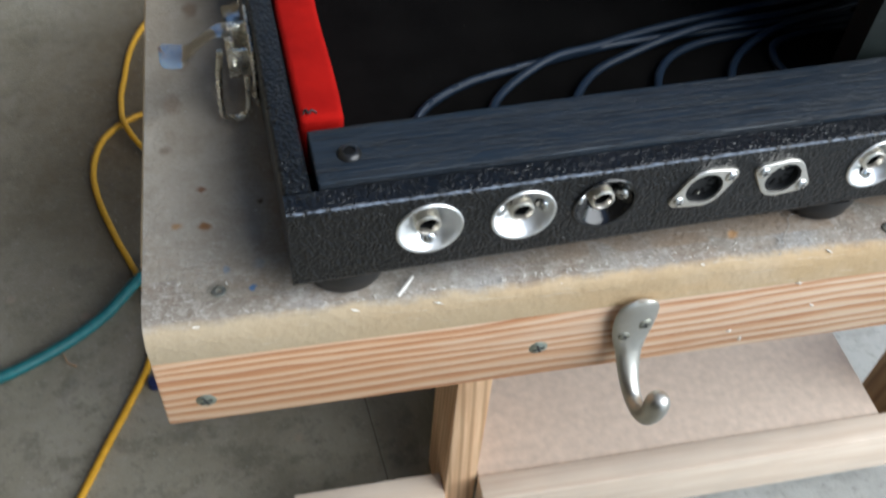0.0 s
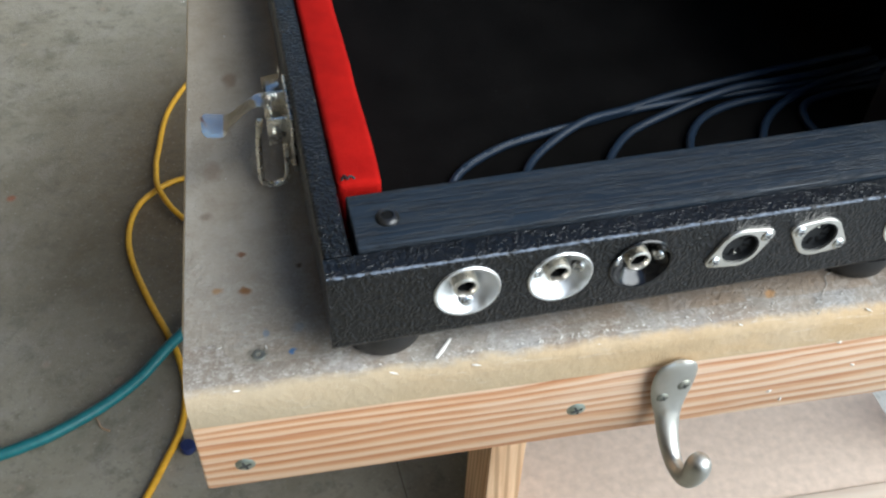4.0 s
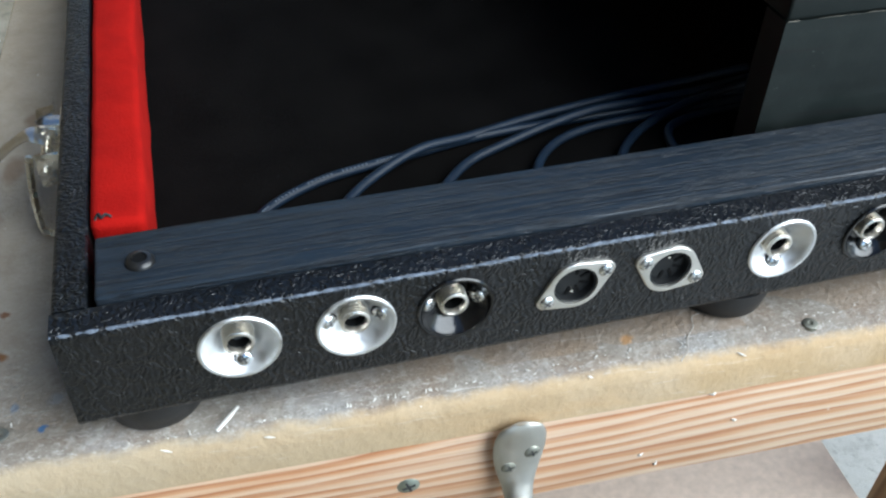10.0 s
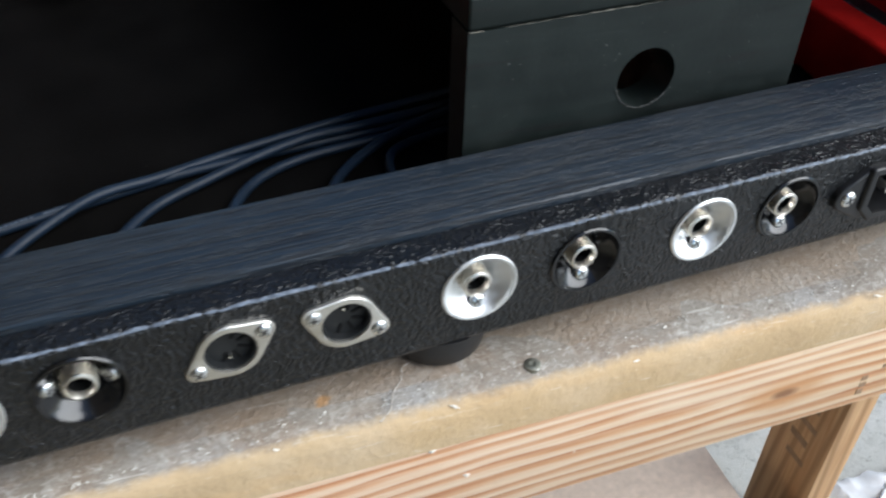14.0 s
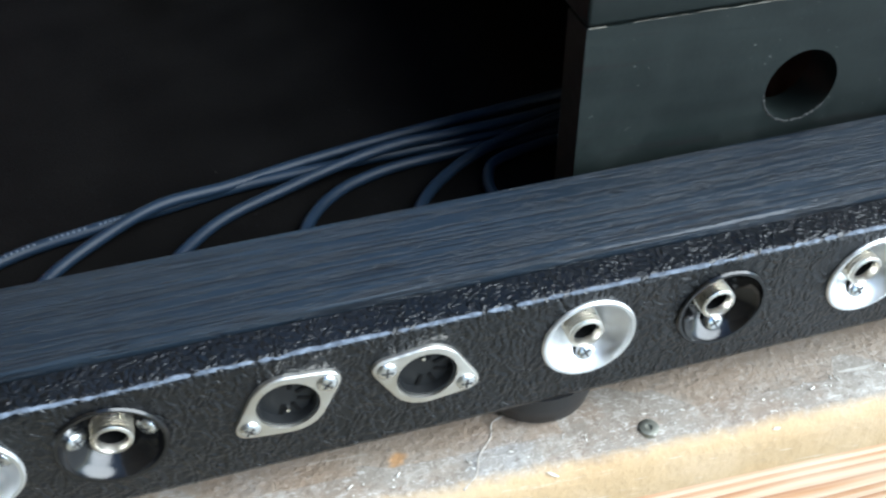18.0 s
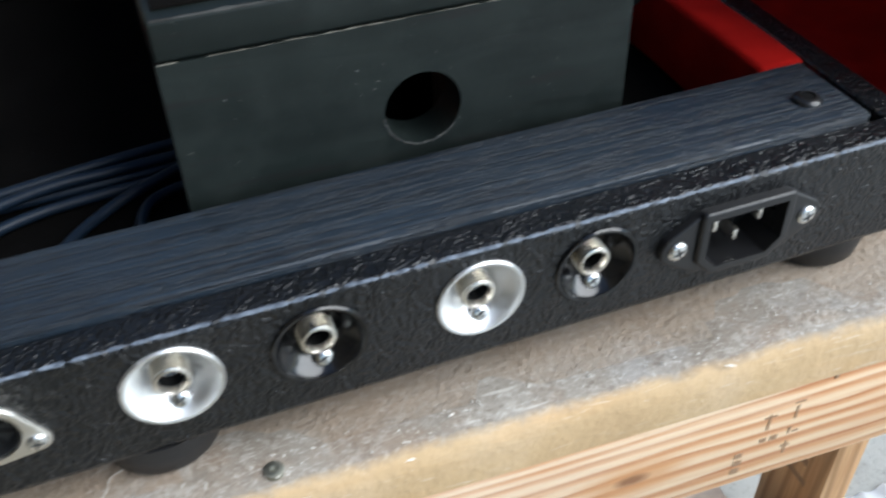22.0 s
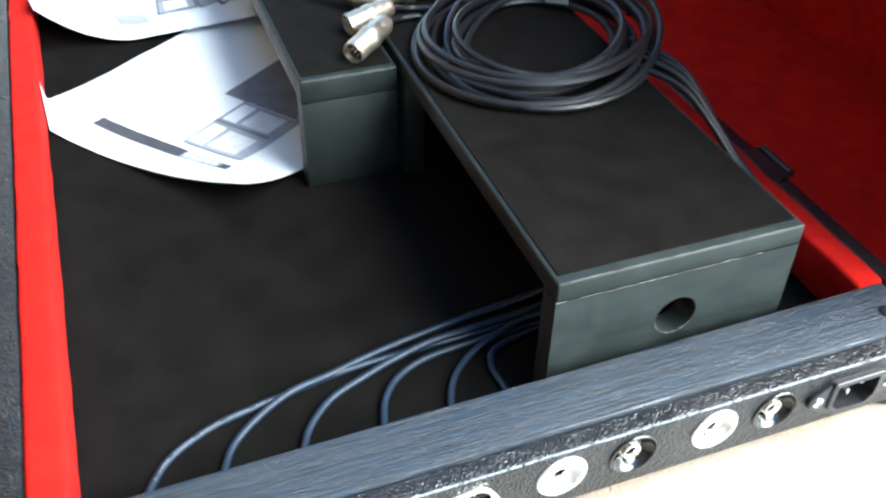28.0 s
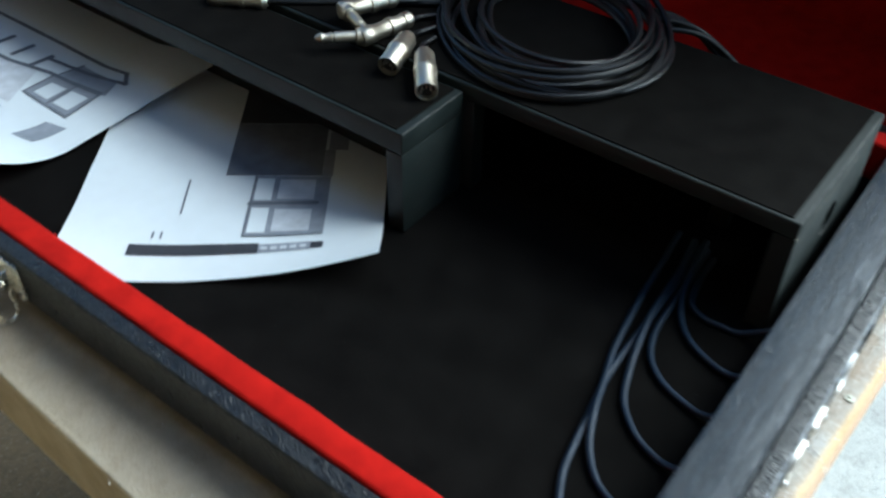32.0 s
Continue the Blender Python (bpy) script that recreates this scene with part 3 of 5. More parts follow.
def lathe(profile, m=None, seg=28, bm=None, closed=False):
    """Turns (radius, height) pairs round the z axis of m."""
    one = bmesh.new()
    m = m or Matrix()
    rings = []
    for r, h in profile:
        if r < 1e-7:
            rings.append([one.verts.new(m @ Vector((0, 0, h)))])
        else:
            rings.append([one.verts.new(m @ Vector((r * math.cos(2 * math.pi * k / seg), r * math.sin(2 * math.pi * k / seg), h))) for k in range(seg)])
    pairs = list(zip(rings, rings[1:])) + ([(rings[-1], rings[0])] if closed else [])
    for a, b in pairs:
        for k in range(seg):
            k2 = (k + 1) % seg
            if len(a) == 1 and len(b) == 1:
                continue
            if len(a) == 1:
                one.faces.new((a[0], b[k], b[k2]))
            elif len(b) == 1:
                one.faces.new((a[k], a[k2], b[0]))
            else:
                one.faces.new((a[k], a[k2], b[k2], b[k]))
    return merge(bm, one)


def smooth_path(points, steps=8):
    """A Catmull-Rom line through the points."""
    p = [Vector(q) for q in points]
    p = [p[0] * 2 - p[1]] + p + [p[-1] * 2 - p[-2]]
    out = []
    for a, b, c, d in zip(p, p[1:], p[2:], p[3:]):
        for k in range(steps):
            t = k / steps
            out.append(0.5 * (2 * b + (c - a) * t + (2 * a - 5 * b + 4 * c - d) * t * t + (3 * b - a - 3 * c + d) * t ** 3))
    return out + [p[-2]]


def sweep(path, radius, seg=10, bm=None, flat=1.0, caps=True):
    """A round bar along a path; radius may be a list; flat squeezes it in its own height."""
    one = bmesh.new()
    path = [Vector(p) for p in path]
    up = Vector((0, 0, 1))
    rings = []
    side = None
    for k, p in enumerate(path):
        d = (path[min(k + 1, len(path) - 1)] - path[max(k - 1, 0)]).normalized()
        if side is None:
            side = d.cross(up) if abs(d.z) < 0.95 else d.cross(Vector((0, 1, 0)))
        side = (side - d * side.dot(d)).normalized()
        top = side.cross(d)
        r = radius[k] if isinstance(radius, (list, tuple)) else radius
        rings.append([one.verts.new(p + side * (r * math.cos(2 * math.pi * j / seg)) + top * (r * flat * math.sin(2 * math.pi * j / seg))) for j in range(seg)])
    for a, b in zip(rings, rings[1:]):
        for j in range(seg):
            one.faces.new((a[j], a[(j + 1) % seg], b[(j + 1) % seg], b[j]))
    if caps:
        one.faces.new(rings[0])
        one.faces.new(rings[-1])
    return merge(bm, one)


def prism(outline, h0, h1, m=None, bevel=0.0, bm=None):
    """A flat plate of the given outline between two heights of the frame m."""
    one = bmesh.new()
    m = m or Matrix()
    low = [one.verts.new((x, y, h0)) for x, y in outline]
    top = [one.verts.new((x, y, h1)) for x, y in outline]
    one.faces.new(low)
    one.faces.new(top)
    for k in range(len(low)):
        j = (k + 1) % len(low)
        one.faces.new((low[k], low[j], top[j], top[k]))
    if bevel:
        rim = [e for e in one.edges if all(v in set(top) for v in e.verts)]
        bmesh.ops.bevel(one, geom=rim, offset=bevel, segments=2, profile=0.5, affect="EDGES")
    one.transform(m)
    return merge(bm, one)


def ring(x, y, r, n=28, a0=0.0):
    return [(x + r * math.cos(a0 + 2 * math.pi * k / n), y + r * math.sin(a0 + 2 * math.pi * k / n)) for k in range(n)]


def pierced(outer, holes, depth, m):
    """A face with holes at height 0 of m, its holes lined back to the given depth."""
    bm = bmesh.new()
    edges = []
    for loop in (outer, *holes):
        vs = [bm.verts.new((x, y, 0)) for x, y in loop]
        edges += [bm.edges.new((vs[k], vs[(k + 1) % len(vs)])) for k in range(len(vs))]
    bmesh.ops.triangle_fill(bm, use_beauty=True, use_dissolve=False, edges=edges)
    for loop in holes:
        a = [bm.verts.new((x, y, 0)) for x, y in loop]
        b = [bm.verts.new((x, y, -depth)) for x, y in loop]
        for k in range(len(a)):
            j = (k + 1) % len(a)
            bm.faces.new((a[k], a[j], b[j], b[k]))
    bmesh.ops.remove_doubles(bm, verts=bm.verts[:], dist=1e-6)
    bm.transform(m)
    return bm


# Places that the whole plan shares, in metres: the case stands square to the axes, its front face at y = 0.
CASE_W, CASE_D, Z_BOT, Z_TOP, WALL = 0.4266, 0.790, 0.0100, 0.0461, 0.0095
Z_BENCH, Z_IN, Z_GROUND = -0.002, 0.0186, -0.90
BENCH_TURN = -2.6
FRONT = Matrix(((1, 0, 0, 0), (0, 0, -1, 0), (0, 1, 0, 0), (0, 0, 0, 1)))  # x, z of the panel and outwards to the viewer


# ---- the setting ----
def build_setting():
    bm = bmesh.new()
    bmesh.ops.create_grid(bm, x_segments=40, y_segments=40, size=400)
    bm.transform(Matrix.Translation((0, 0, Z_GROUND)))
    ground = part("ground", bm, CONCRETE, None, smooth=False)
    tagged(ground, "stained olive-grey concrete slab with rust spots, paler on one side", "ground", kind="structure")
    z0, z1 = Z_GROUND, 1.55
    for nm, dims, lab in (("wall_north", (-4.0, ROOF_X, 3.6, 3.75, z0, z1), "dusty wall of the open shed"),
                          ("wall_west", (-4.15, -4.0, -2.6, 3.75, z0, z1), "dusty side wall of the open shed"),
                          ("wall_south", (-4.0, ROOF_X, -2.75, -2.6, z0, z1), "dusty wall of the open shed")):
        tagged(part(nm, box(*dims), WALLPAINT, None, smooth=False), lab, "wall", kind="structure")
    tagged(part("ceiling", box(-4.15, ROOF_X, -2.75, 3.75, z1, z1 + 0.12), CEILBOARD, None, smooth=False), "bare board ceiling of the open shed", "ceiling", kind="structure")
    bm = box(0.1384, 0.1394, -6.0, 6.0, Z_GROUND - 0.001, Z_GROUND + 0.0004)
    bm.transform(Matrix.Rotation(radians(3.0), 4, "Z"))
    tagged(part("trim", bm, JOINTDIRT, None, smooth=False), "dark control joint in the concrete slab", "joint", kind="structure")


ROOF_X = -0.30
build_setting()


# ---- workbench ----
def screw_head(parent, m, r, material, name="screw", cross=True, label=""):
    """A domed cross-head screw whose head rises along z of m."""
    bm = lathe([(0, -0.001), (r, -0.001), (r, 0.0002), (r * 0.95, r * 0.20), (r * 0.72, r * 0.34), (r * 0.34, r * 0.40), (0, r * 0.41)], m, 20)
    head = part(name, bm, material, parent, label)
    if cross:
        for k in range(2):
            b = box(-r * 0.56, r * 0.56, -r * 0.105, r * 0.105, r * 0.20, r * 0.435)
            b.transform(m @ Matrix.Rotation(radians(20 + 90 * k), 4, "Z"))
            part("slot", b, SLOTDARK, head, smooth=False)
    return head


BENCH = pose(-0.0527, 0.0003, 0, 0, 0, BENCH_TURN)


def build_bench():
    root = thing("workbench", "worn timber workbench with a grimy board top and fir rails", "workbench", at=BENCH)
    L, D = 1.35, 0.92
    top, edge, bot = Z_BENCH, Z_BENCH - 0.0197, -0.0636
    # the board, its front edge rounded by wear
    prof = [(0.030, top), (0.010, top), (0.0060, top - 0.0006), (0.0028, top - 0.0022), (0.0008, top - 0.0052), (0.0, top - 0.009), (0.0, edge)]
    bm = bmesh.new()
    n = 120
    rows = []
    for k in range(n + 1):
        x = L * k / n
        w = [0.0012 * noise.noise(Vector((x * 26, j * 0.7, 3))) for j in range(len(prof))]
        rows.append([bm.verts.new((x, y + (w[j] if 0 < j < 6 else 0), z + (0.5 * w[j] if 0 < j < 6 else 0))) for j, (y, z) in enumerate(prof)])
    for a, b in zip(rows, rows[1:]):
        for j in range(len(prof) - 1):
            bm.faces.new((a[j], a[j + 1], b[j + 1], b[j]))
    part("board_edge", bm, BOARDEDGE, root, "worn yellowish board edge, rounded along the front")
    part("board_edge", box(-0.0008, 0.0, 0.0302, D, edge, top - 0.0010, 0.0003), SIDEEDGE, root, "worn yellowish board edge along the side")
    bm = box(0.0001, L, 0.0105, D, edge, top + 0.0001)
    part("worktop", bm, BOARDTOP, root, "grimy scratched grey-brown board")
    bm = box(-0.0006, L, 0.0002, 0.0375, bot, edge - 0.0004, 0.0012)
    part("front_rail", bm, FIR, root, "striped fir rail")
    part("side_rail", box(0.0, 0.038, 0.038, D - 0.04, bot, edge - 0.0004, 0.001), SIDEEDGE, root)
    part("side_rail", box(L - 0.038, L, 0.038, D - 0.04, bot, edge - 0.0004, 0.001), FIRLEG, root)
    part("back_rail", box(0, L, D - 0.038, D, bot, edge - 0.0004, 0.001), FIRLEG, root)
    # legs set back under the top, a shelf low between them
    for x in (0.214, 0.858):
        part("leg", box(x, x + 0.038, 0.31, 0.40, Z_GROUND + 0.001, edge - 0.001, 0.0015), FIRLEG if x < 0.5 else FIRBROWN, root)
        part("leg", box(x, x + 0.038, 0.78, 0.87, Z_GROUND + 0.001, edge - 0.001, 0.0015), FIRLEG, root)
    part("stretcher", box(0.2525, 0.8575, 0.2740, 0.3080, -0.868, -0.7770, 0.0025), PALEWOOD, root, "pale pine stretcher")
    part("stretcher", box(0.03, 0.2135, 0.300, 0.338, -0.850, -0.812, 0.0015), PALEWOOD, root, "pale pine stretcher")
    part("shelf", box(0.254, 0.800, 0.3085, 0.77, -0.7900, -0.7800, 0.001), TANBOARD, root, "tan hardboard shelf")
    for x, z in ((0.0155, -0.0493), (0.1463, -0.0437), (0.62, -0.044)):
        screw_head(root, Matrix.Translation((x, 0.0011, z)) @ FRONT.to_3x3().to_4x4(), 0.0042, ZINC, label="dull zinc screw")

    for x, y, r in ((-0.0255, 0.0132, 0.0026), (0.2343, -0.0058, 0.0026)):
        p = BENCH.inverted() @ Vector((x, y, top - 0.0009))
        part("screw", lathe([(0, -0.001), (r, -0.001), (r, 0.0011), (r * 0.85, 0.0013), (r * 0.35, 0.0012), (r * 0.25, 0.0006), (0, 0.0005)], Matrix.Translation(p), 16), DIRTYZINC, root, "sunken dirty screw in the board top")
    # unreadable grade stamp on the rail, bars only
    rnd = random.Random(11)
    inv = BENCH.inverted()
    for x, z0, z1, w in STAMP:
        p = inv @ Vector((x, 0, 0))
        part("stamp_mark", box(p.x, p.x + w, 0.0, 0.0006, z0, z1), STAMPINK, root, "faded dark stamp mark", smooth=False)
    for k in range(9):
        z = -0.48 - 0.030 * k
        part("stamp_mark", box(0.8578, 0.8585, 0.335 + 0.006 * (k % 2), 0.375 - 0.004 * (k % 3), z, z + 0.009 + 0.002 * (k % 2)), STAMPINK, root, "faded dark stamp mark", smooth=False)
    for x, z, a in ((0.178, -0.050, 0.5), (0.185, -0.057, 1.1), (0.200, -0.022, 0.2), (0.212, -0.039, -0.4)):
        p = inv @ Vector((x, 0, 0))
        p = Vector((p.x, 0.0001, z))
        d = Vector((math.cos(a), 0, math.sin(a))) * 0.0013
        part("splinter", sweep([p - d, p + Vector((0, -0.0003, 0)), p + d], [0.0001, 0.0006, 0.0001], 6), SPLINT, root)
    # a crack across the top behind the rounded edge
    crack = [(0.2005, 0.0085), (0.1962, 0.0068), (0.1945, 0.0025), (0.1900, -0.0020), (0.1880, -0.0068), (0.1835, -0.0105)]
    line = [inv @ Vector((x, y, top + 0.0002)) for x, y in crack]
    part("crack", sweep(smooth_path(line, 4), [0.0001 + 0.0001 * (k % 3) for k in range(21)], 6, flat=0.8), CRACKPALE, root, "pale crack in the board")
    # chips of bare wood along the rounded edge
    for k in range(16):
        x = 0.02 + 0.05 * k + rnd.uniform(-0.02, 0.02)
        a = rnd.uniform(-0.8, 0.8)
        p = Vector((x, rnd.uniform(0.0004, 0.0024), top - rnd.uniform(0.002, 0.005)))
        d = Vector((math.cos(a), 0.4 * math.sin(a), -0.5 * abs(math.sin(a)))) * rnd.uniform(0.0008, 0.0022)
        part("splinter", sweep([p - d, p, p + d], [0.0001, 0.0004, 0.0001], 5), SPLINT, root)


STAMP = [(x, z, z + h, w) for x, z, h, w in (
    (0.3700, -0.0575, 0.0028, 0.0028), (0.3702, -0.0535, 0.0026, 0.0028), (0.3700, -0.0498, 0.0024, 0.0026), (0.3790, -0.0392, 0.0070, 0.0007), (0.3775, -0.0335, 0.0007, 0.0042), (0.3780, -0.0450, 0.0018, 0.0020),
    (0.3815, -0.0452, 0.0022, 0.0024), (0.3872, -0.0300, 0.0009, 0.0036), (0.3884, -0.0372, 0.0060, 0.0007), (0.3876, -0.0440, 0.0030, 0.0008), (0.3892, -0.0440, 0.0007, 0.0022), (0.3880, -0.0540, 0.0060, 0.0007), (0.3868, -0.0505, 0.0007, 0.0030), (0.3990, -0.0232, 0.0012, 0.0012))]
build_bench()


# ---- the case ----
JACKS = [(0.0469, "silver", 0), (0.0799, "silver", 1), (0.1094, "black", 1), (0.2172, "silver", 0),
         (0.2514, "black", 0), (0.2922, "silver", 0), (0.3241, "black", 0)]
JACK_Z, CUP_R = 0.0306, 0.0117
DINS = [(0.1466, 0.0316, 28), (0.1778, 0.0312, -27)]
INLET = (0.3664, 0.0296)


def wall_profile(bm, path_a, path_b, inward):
    """A tolex wall from a to b, its outer top edge rounded; inward: unit vector to the inside."""
    r = 0.0016
    a, b, w = Vector(path_a), Vector(path_b), Vector(inward)
    prof = [(0.0, Z_BOT + 0.002), (0.0, Z_TOP - r)]
    prof += [(r - r * math.cos(k * math.pi / 8), Z_TOP - r + r * math.sin(k * math.pi / 8)) for k in range(1, 5)]
    prof += [(WALL - 0.0006, Z_TOP), (WALL, Z_TOP - 0.0006), (WALL, Z_BOT), (0.002, Z_BOT), (0.0006, Z_BOT + 0.0006)]
    rows = [[bm.verts.new(p + w * d + Vector((0, 0, z))) for d, z in prof] for p in (a, b)]
    for k in range(len(prof)):
        j = (k + 1) % len(prof)
        bm.faces.new((rows[0][k], rows[0][j], rows[1][j], rows[1][k]))
    bm.faces.new(rows[0])
    bm.faces.new(rows[1])
    return bm


DULLPLASTIC = make_plain("dull_black_plastic", (0.013, 0.014, 0.015), 0.45, 0.35, 0.00003)


def soft_plate(outer, mouth, depth, low, high, bevel, m):
    """A plate with a mouth through it, its outer rim rounded off."""
    bm = pierced(outer, [mouth], depth, Matrix.Translation((0, 0, high)))
    a = [bm.verts.new((x, y, low)) for x, y in outer]
    c = [bm.verts.new((x, y, high)) for x, y in outer]
    for k in range(len(outer)):
        j = (k + 1) % len(outer)
        bm.faces.new((a[k], a[j], c[j], c[k]))
    bmesh.ops.remove_doubles(bm, verts=bm.verts[:], dist=1e-6)
    ring_xy = {(round(x, 5), round(y, 5)) for x, y in outer}
    rim = [e for e in bm.edges if all(abs(v.co.z - high) < 1e-6 and (round(v.co.x, 5), round(v.co.y, 5)) in ring_xy for v in e.verts) and len(e.link_faces) == 2 and abs(e.calc_face_angle(0)) > 0.5]
    bmesh.ops.bevel(bm, geom=rim, offset=bevel, segments=3, profile=0.5, affect="EDGES")
    bm.transform(m)
    return bm


def round_hull(circles, n=28):
    """The outline that a string takes when drawn tight round discs (x, y, radius)."""
    pts = sorted({(round(x + r * math.cos(2 * math.pi * k / n), 7), round(y + r * math.sin(2 * math.pi * k / n), 7)) for x, y, r in circles for k in range(n)})

    def half(row):
        out = []
        for p in row:
            while len(out) > 1 and (out[-1][0] - out[-2][0]) * (p[1] - out[-2][1]) - (out[-1][1] - out[-2][1]) * (p[0] - out[-2][0]) <= 1e-12:
                out.pop()
            out.append(p)
        return out[:-1]

    return half(pts) + half(pts[::-1])


def build_case():
    root = thing("pedalboard_case", "open black tolex pedalboard case lined with red velvet", "case")
    # front wall with the cut-outs of its sockets
    bm = bmesh.new()
    r = 0.0016
    prof = [(0.0, Z_TOP - r)] + [(r - r * math.cos(k * math.pi / 8), Z_TOP - r + r * math.sin(k * math.pi / 8)) for k in range(1, 5)]
    prof += [(WALL - 0.0006, Z_TOP), (WALL, Z_TOP - 0.0006), (WALL, Z_BOT), (0.002, Z_BOT), (0.0006, Z_BOT + 0.0006), (0.0, Z_BOT + 0.002)]
    n = 60
    rows = []
    for k in range(n + 1):
        x = CASE_W * k / n
        wob = 0.00018 * noise.noise(Vector((x * 60, 2, 7)))
        rows.append([bm.verts.new((x, y + (wob if j in (1, 2, 3) else 0), z + (wob if j in (2, 3, 4) else 0))) for j, (y, z) in enumerate(prof)])
    for a, b in zip(rows, rows[1:]):
        for j in range(len(prof) - 1):
            bm.faces.new((a[j], a[j + 1], b[j + 1], b[j]))
    bm.faces.new(rows[0])
    bm.faces.new(rows[-1])
    # uneven bead that carries the painted highlight of the front edge
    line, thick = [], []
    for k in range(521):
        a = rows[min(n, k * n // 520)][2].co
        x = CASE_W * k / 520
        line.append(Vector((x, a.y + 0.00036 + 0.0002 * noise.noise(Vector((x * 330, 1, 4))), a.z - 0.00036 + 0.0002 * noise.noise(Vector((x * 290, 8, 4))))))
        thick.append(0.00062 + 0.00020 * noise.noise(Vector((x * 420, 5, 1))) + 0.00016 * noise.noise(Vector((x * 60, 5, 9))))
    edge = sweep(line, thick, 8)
    part("worn_edge_glint", edge, EDGEGLINT, root, "worn front edge with a painted bluish highlight")
    outer = [(0, Z_BOT + 0.002), (CASE_W, Z_BOT + 0.002), (CASE_W, Z_TOP - r), (0, Z_TOP - r)]
    holes = [ring(x, JACK_Z, CUP_R - 0.0010) for x, *_ in JACKS] + [ring(x, z, 0.0075, 24) for x, z, _ in DINS]
    ix, iz = INLET
    holes.append([(ix - 0.0115, iz - 0.0095), (ix + 0.0115, iz - 0.0095), (ix + 0.0115, iz + 0.0095), (ix - 0.0115, iz + 0.0095)])
    merge(bm, pierced(outer, holes, 0.0095, FRONT))
    bmesh.ops.remove_doubles(bm, verts=bm.verts[:], dist=1e-5)
    part("front_wall", bm, TOLEX, root, "black grained tolex front with sockets")
    bm = wall_profile(bmesh.new(), (0, WALL, 0), (0, CASE_D - WALL, 0), (1, 0, 0))
    part("side_wall", bm, TOLEX, root)
    bm = wall_profile(bmesh.new(), (CASE_W, WALL, 0), (CASE_W, CASE_D - WALL, 0), (-1, 0, 0))
    part("side_wall", bm, TOLEX, root)
    bm = wall_profile(bmesh.new(), (0, CASE_D, 0), (CASE_W, CASE_D, 0), (0, -1, 0))
    part("back_wall", bm, TOLEX, root)
    part("bottom", box(0.004, CASE_W - 0.004, 0.004, CASE_D - 0.004, Z_BOT - 0.0002, Z_IN - 0.004), BLACKPLY, root)
    part("floor_lining", box(WALL + 0.0004, CASE_W - WALL - 0.0004, WALL + 0.0004, CASE_D - WALL - 0.0004, Z_IN - 0.0039, Z_IN), CARPET, root, "black felt floor")
    # velvet lips
    def lip(x0, x1, y0, y1):
        b = box(x0, x1, y0, y1, Z_IN + 0.0003, Z_TOP + 0.0012, 0.0026, 4)
        bmesh.ops.subdivide_edges(b, edges=[e for e in b.edges if e.calc_length() > 0.2], cuts=60, use_grid_fill=True)
        for v in b.verts:
            v.co += 0.0007 * noise.noise_vector(v.co * 45)
        return b
    xi = WALL + 0.0006
    part("lining", lip(xi, 0.0262, 0.0424, CASE_D - 0.0105), VELVET, root, "red velvet lip")
    part("lining", lip(CASE_W - 0.0262, CASE_W - xi, 0.0424, CASE_D - 0.0105), VELVET, root, "red velvet lip")
    part("lining", lip(0.0268, CASE_W - 0.0268, CASE_D - 0.0262, CASE_D - xi), VELVET, root, "red velvet lip")
    tuft = sweep(smooth_path([(0.0118, 0.0452, Z_TOP + 0.0010), (0.0130, 0.0462, Z_TOP + 0.0024), (0.0138, 0.0446, Z_TOP + 0.0020), (0.0150, 0.0458, Z_TOP + 0.0022), (0.0166, 0.0452, Z_TOP + 0.0013)], 5), 0.00045, 6)
    part("loose_thread", tuft, RUBBER, root, "dark loose thread at the velvet's end")
    # the black wooden strip over the sockets
    bm = box(0.0117, 0.4130, 0.0102, 0.0418, 0.0360, 0.0478, 0.0009, 3)
    for v in bm.verts:
        if v.co.y > 0.03:
            v.co.y = v.co.y - 0.0418 + 0.0362 + 0.0052 * v.co.x / 0.41
    strip = part("wooden_strip", bm, BARWOOD, root, "black-stained wooden strip with open grain")
    for x in (0.0240, 0.4008):
        m = Matrix.Translation((x, 0.0226, 0.0477))
        s = part("bolt", lathe([(0, -0.001), (0.0042, -0.001), (0.0042, 0.0003), (0.0038, 0.0010), (0.0029, 0.0016), (0.0022, 0.0017), (0.0020, 0.0002), (0, 0.0001)], m, 24), BLACKSTEEL, strip, "black button-head bolt")
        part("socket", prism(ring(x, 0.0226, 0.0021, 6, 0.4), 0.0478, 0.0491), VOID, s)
    for y in (0.150, 0.430, 0.640):
        leaf = part("hinge", box(CASE_W - 0.0092, CASE_W + 0.0006, y - 0.016, y + 0.016, Z_TOP + 0.0001, Z_TOP + 0.0016, 0.0004), BLACKSTEEL, root, "small black hinge leaf")
        part("knuckle", lathe([(0, -0.014), (0.0026, -0.014), (0.0026, 0.014), (0, 0.014)], axis_matrix((CASE_W + 0.0022, y, Z_TOP + 0.0012), (0, 1, 0)), 14), BLACKSTEEL, leaf)
    # rubber feet
    for x, y in ((0.0200, 0.0168), (0.2110, 0.0160), (0.4095, 0.0172), (0.0200, 0.77), (0.2110, 0.77), (0.4095, 0.77)):
        part("foot", lathe([(0, Z_BOT + 0.0002), (0.0160, Z_BOT + 0.0002), (0.0158, 0.006), (0.0146, Z_BENCH + 0.0022), (0.0132, Z_BENCH + 0.0006), (0, Z_BENCH + 0.0006)], Matrix.Translation((x, y, 0)), 32), RUBBER, root, "round black rubber foot")
